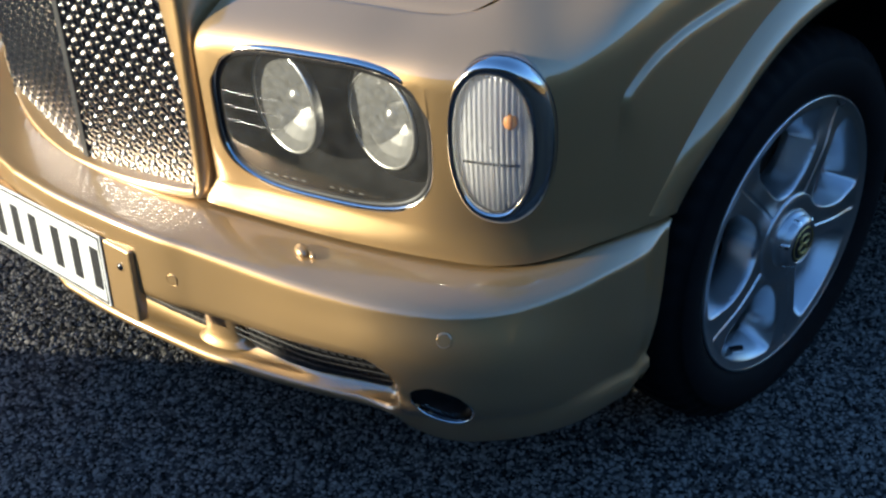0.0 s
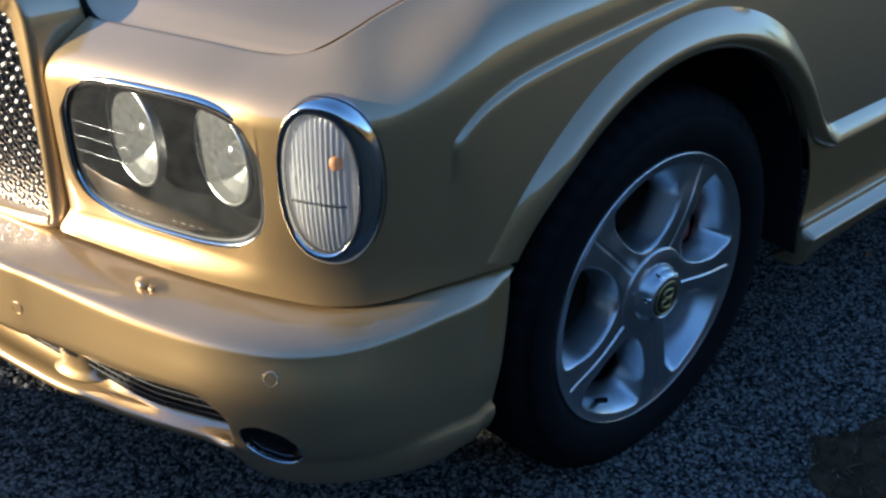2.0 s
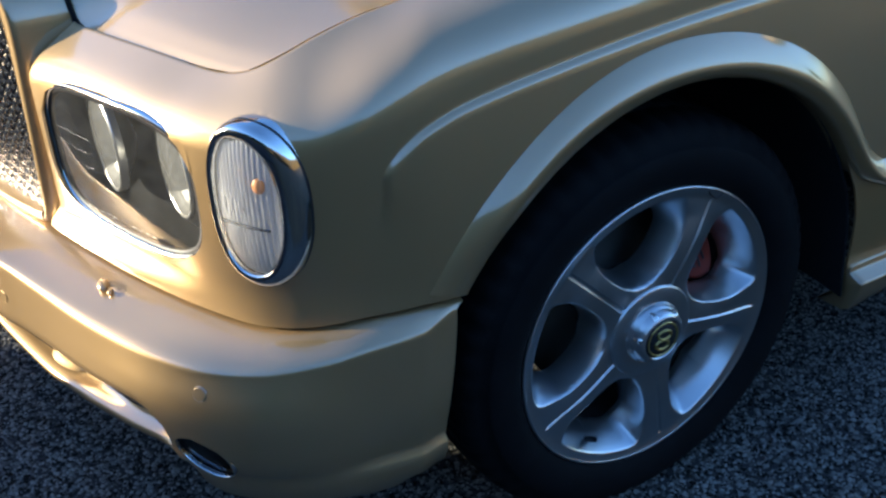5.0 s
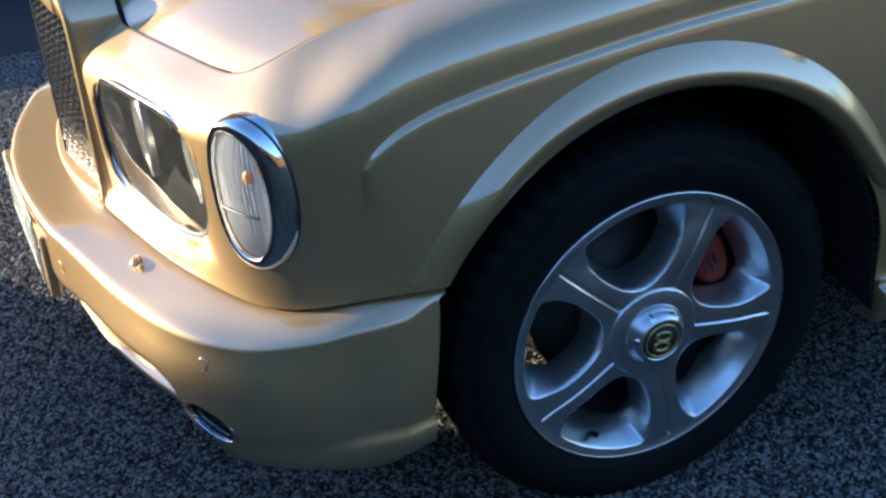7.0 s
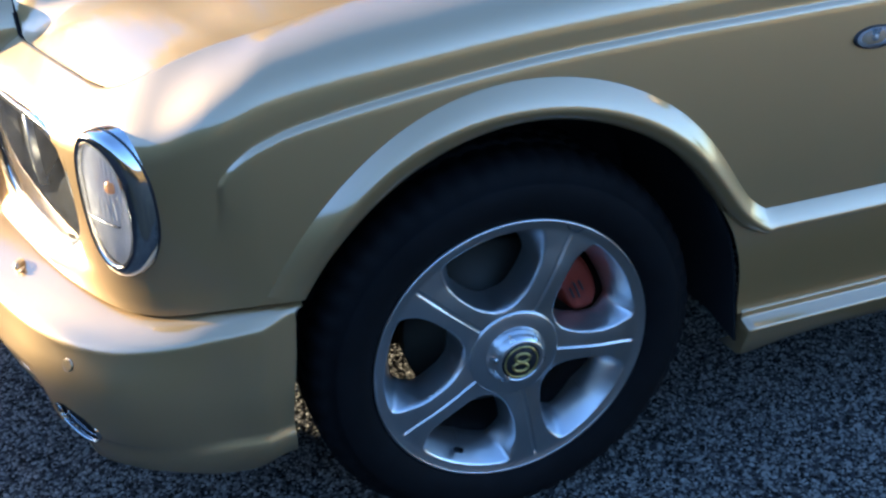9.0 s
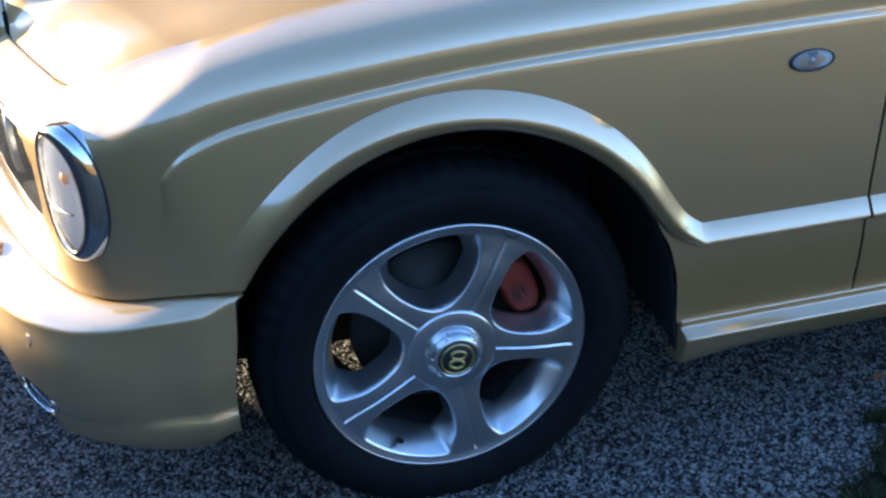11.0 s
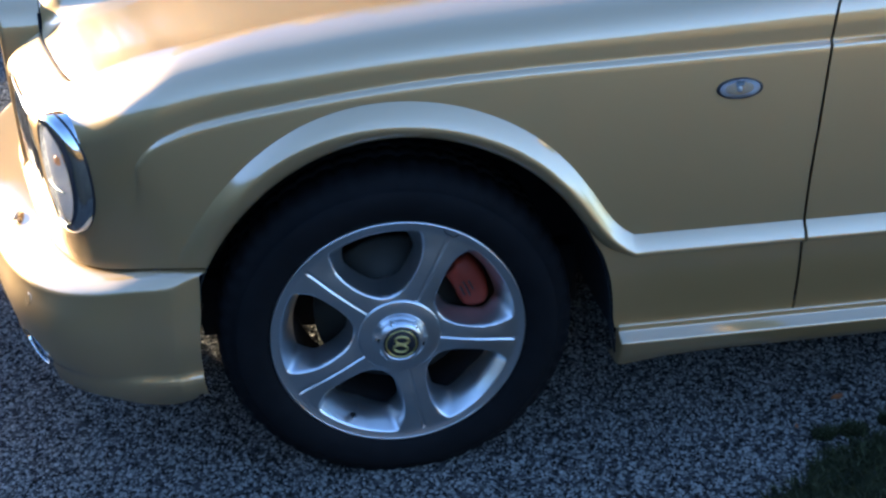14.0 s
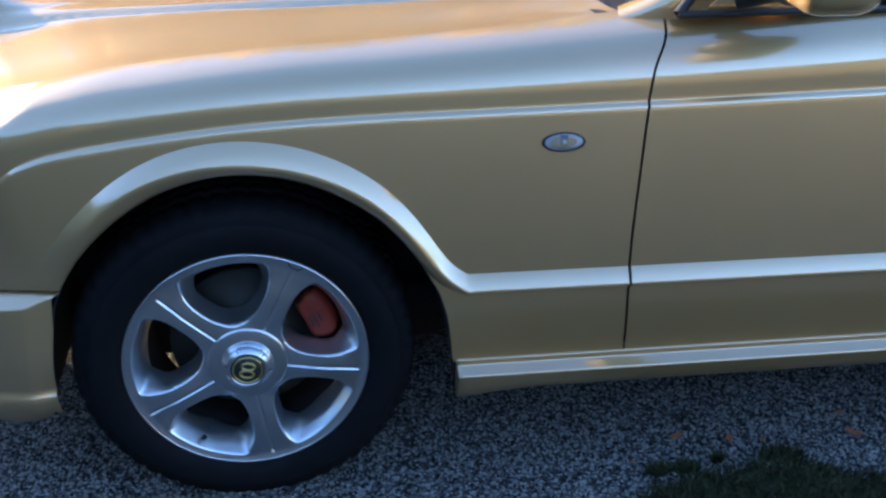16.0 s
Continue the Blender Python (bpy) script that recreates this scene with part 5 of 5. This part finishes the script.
# trees and hedge across the field behind the camera
def make_tree(x, y, height, spread, seed, leaf=TREELEAF, look_of="broad leafy tree across the field"):
    r = np.random.default_rng(seed)
    tree = tagged(empty("tree", None, pose(x, y, 0)), look_of, "tree", "trees round the field")
    rows = []
    for z, rad in ((0, 0.035), (0.1, 0.027), (0.35, 0.02), (0.6, 0.012), (0.85, 0.004)):
        rows.append([Vector((height * rad * math.cos(a), height * rad * math.sin(a), z * height)) for a in np.linspace(0, 2 * math.pi, 10, endpoint=False)])
    part("trunk", sheet(rows, ring=True), BARK, tree)
    for k in range(6):
        a = k * 1.05 + r.uniform(0, 0.6)
        z0 = height * r.uniform(0.25, 0.55)
        tip = Vector((math.cos(a) * spread * 0.7, math.sin(a) * spread * 0.7, z0 + height * 0.25))
        part("limb", tube([(0, 0, z0), tip * 0.5 + Vector((0, 0, z0 * 0.3)), tip], height * 0.007, 6), BARK, tree)
    n = 5200
    lobes = [(r.normal(0, spread * 0.45), r.normal(0, spread * 0.45), height * r.uniform(0.32, 0.9), spread * r.uniform(0.28, 0.5)) for _ in range(14)]
    pick = r.integers(0, len(lobes), n)
    lob = np.array(lobes)[pick]
    d = r.normal(size=(n, 3))
    d /= np.linalg.norm(d, axis=1)[:, None]
    c = lob[:, :3] + d * (lob[:, 3] * r.uniform(0.55, 1.05, n))[:, None]
    s = r.uniform(0.10, 0.24, n) * height / 8 * (1.5 if leaf is PEACHLEAF else 1.0)
    u = r.normal(size=(n, 3))
    u /= np.linalg.norm(u, axis=1)[:, None]
    w = np.cross(u, d)
    v = np.stack([c - u * s[:, None], c + w * s[:, None] * 0.6, c + u * s[:, None], c - w * s[:, None] * 0.6], 1).reshape(-1, 3)
    me = bpy.data.meshes.new("crown")
    me.from_pydata(v.tolist(), [], [(4 * i, 4 * i + 1, 4 * i + 2, 4 * i + 3) for i in range(n)])
    me.materials.append(leaf)
    crown = new("crown", me)
    crown.parent = tree


for x, y, h, sp, seed in ((-14, -20, 7, 3.2, 1), (-5, -24, 8, 3.6, 2), (4, -22, 6.5, 3.0, 3), (12, -25, 9, 4.0, 4), (22, -20, 7, 3.2, 5), (-24, -10, 8, 3.5, 6), (30, -8, 8, 3.5, 7), (-9.5, -19, 7, 3.3, 8), (-0.5, -20, 6.5, 3.2, 9), (8, -21, 7, 3.2, 10), (-18, -15, 7, 3.3, 12)):
    make_tree(x, y, 0.62 * h, 0.8 * sp, seed)
# unseen trees added so the bonnet reflects peach instead of bright low sky
for x, y, h, sp, seed in ((-6, 15, 8.0, 4.2, 21), (-1.5, 14, 9.0, 4.4, 22), (3, 15, 8.5, 4.2, 23), (7.5, 14, 9.0, 4.4, 24), (12, 15, 9.0, 4.4, 25), (17, 14, 9.0, 4.4, 26)):
    make_tree(x, y, h, sp, seed, PEACHLEAF, "unseen peach-leaved tree added for the bonnet's reflections")
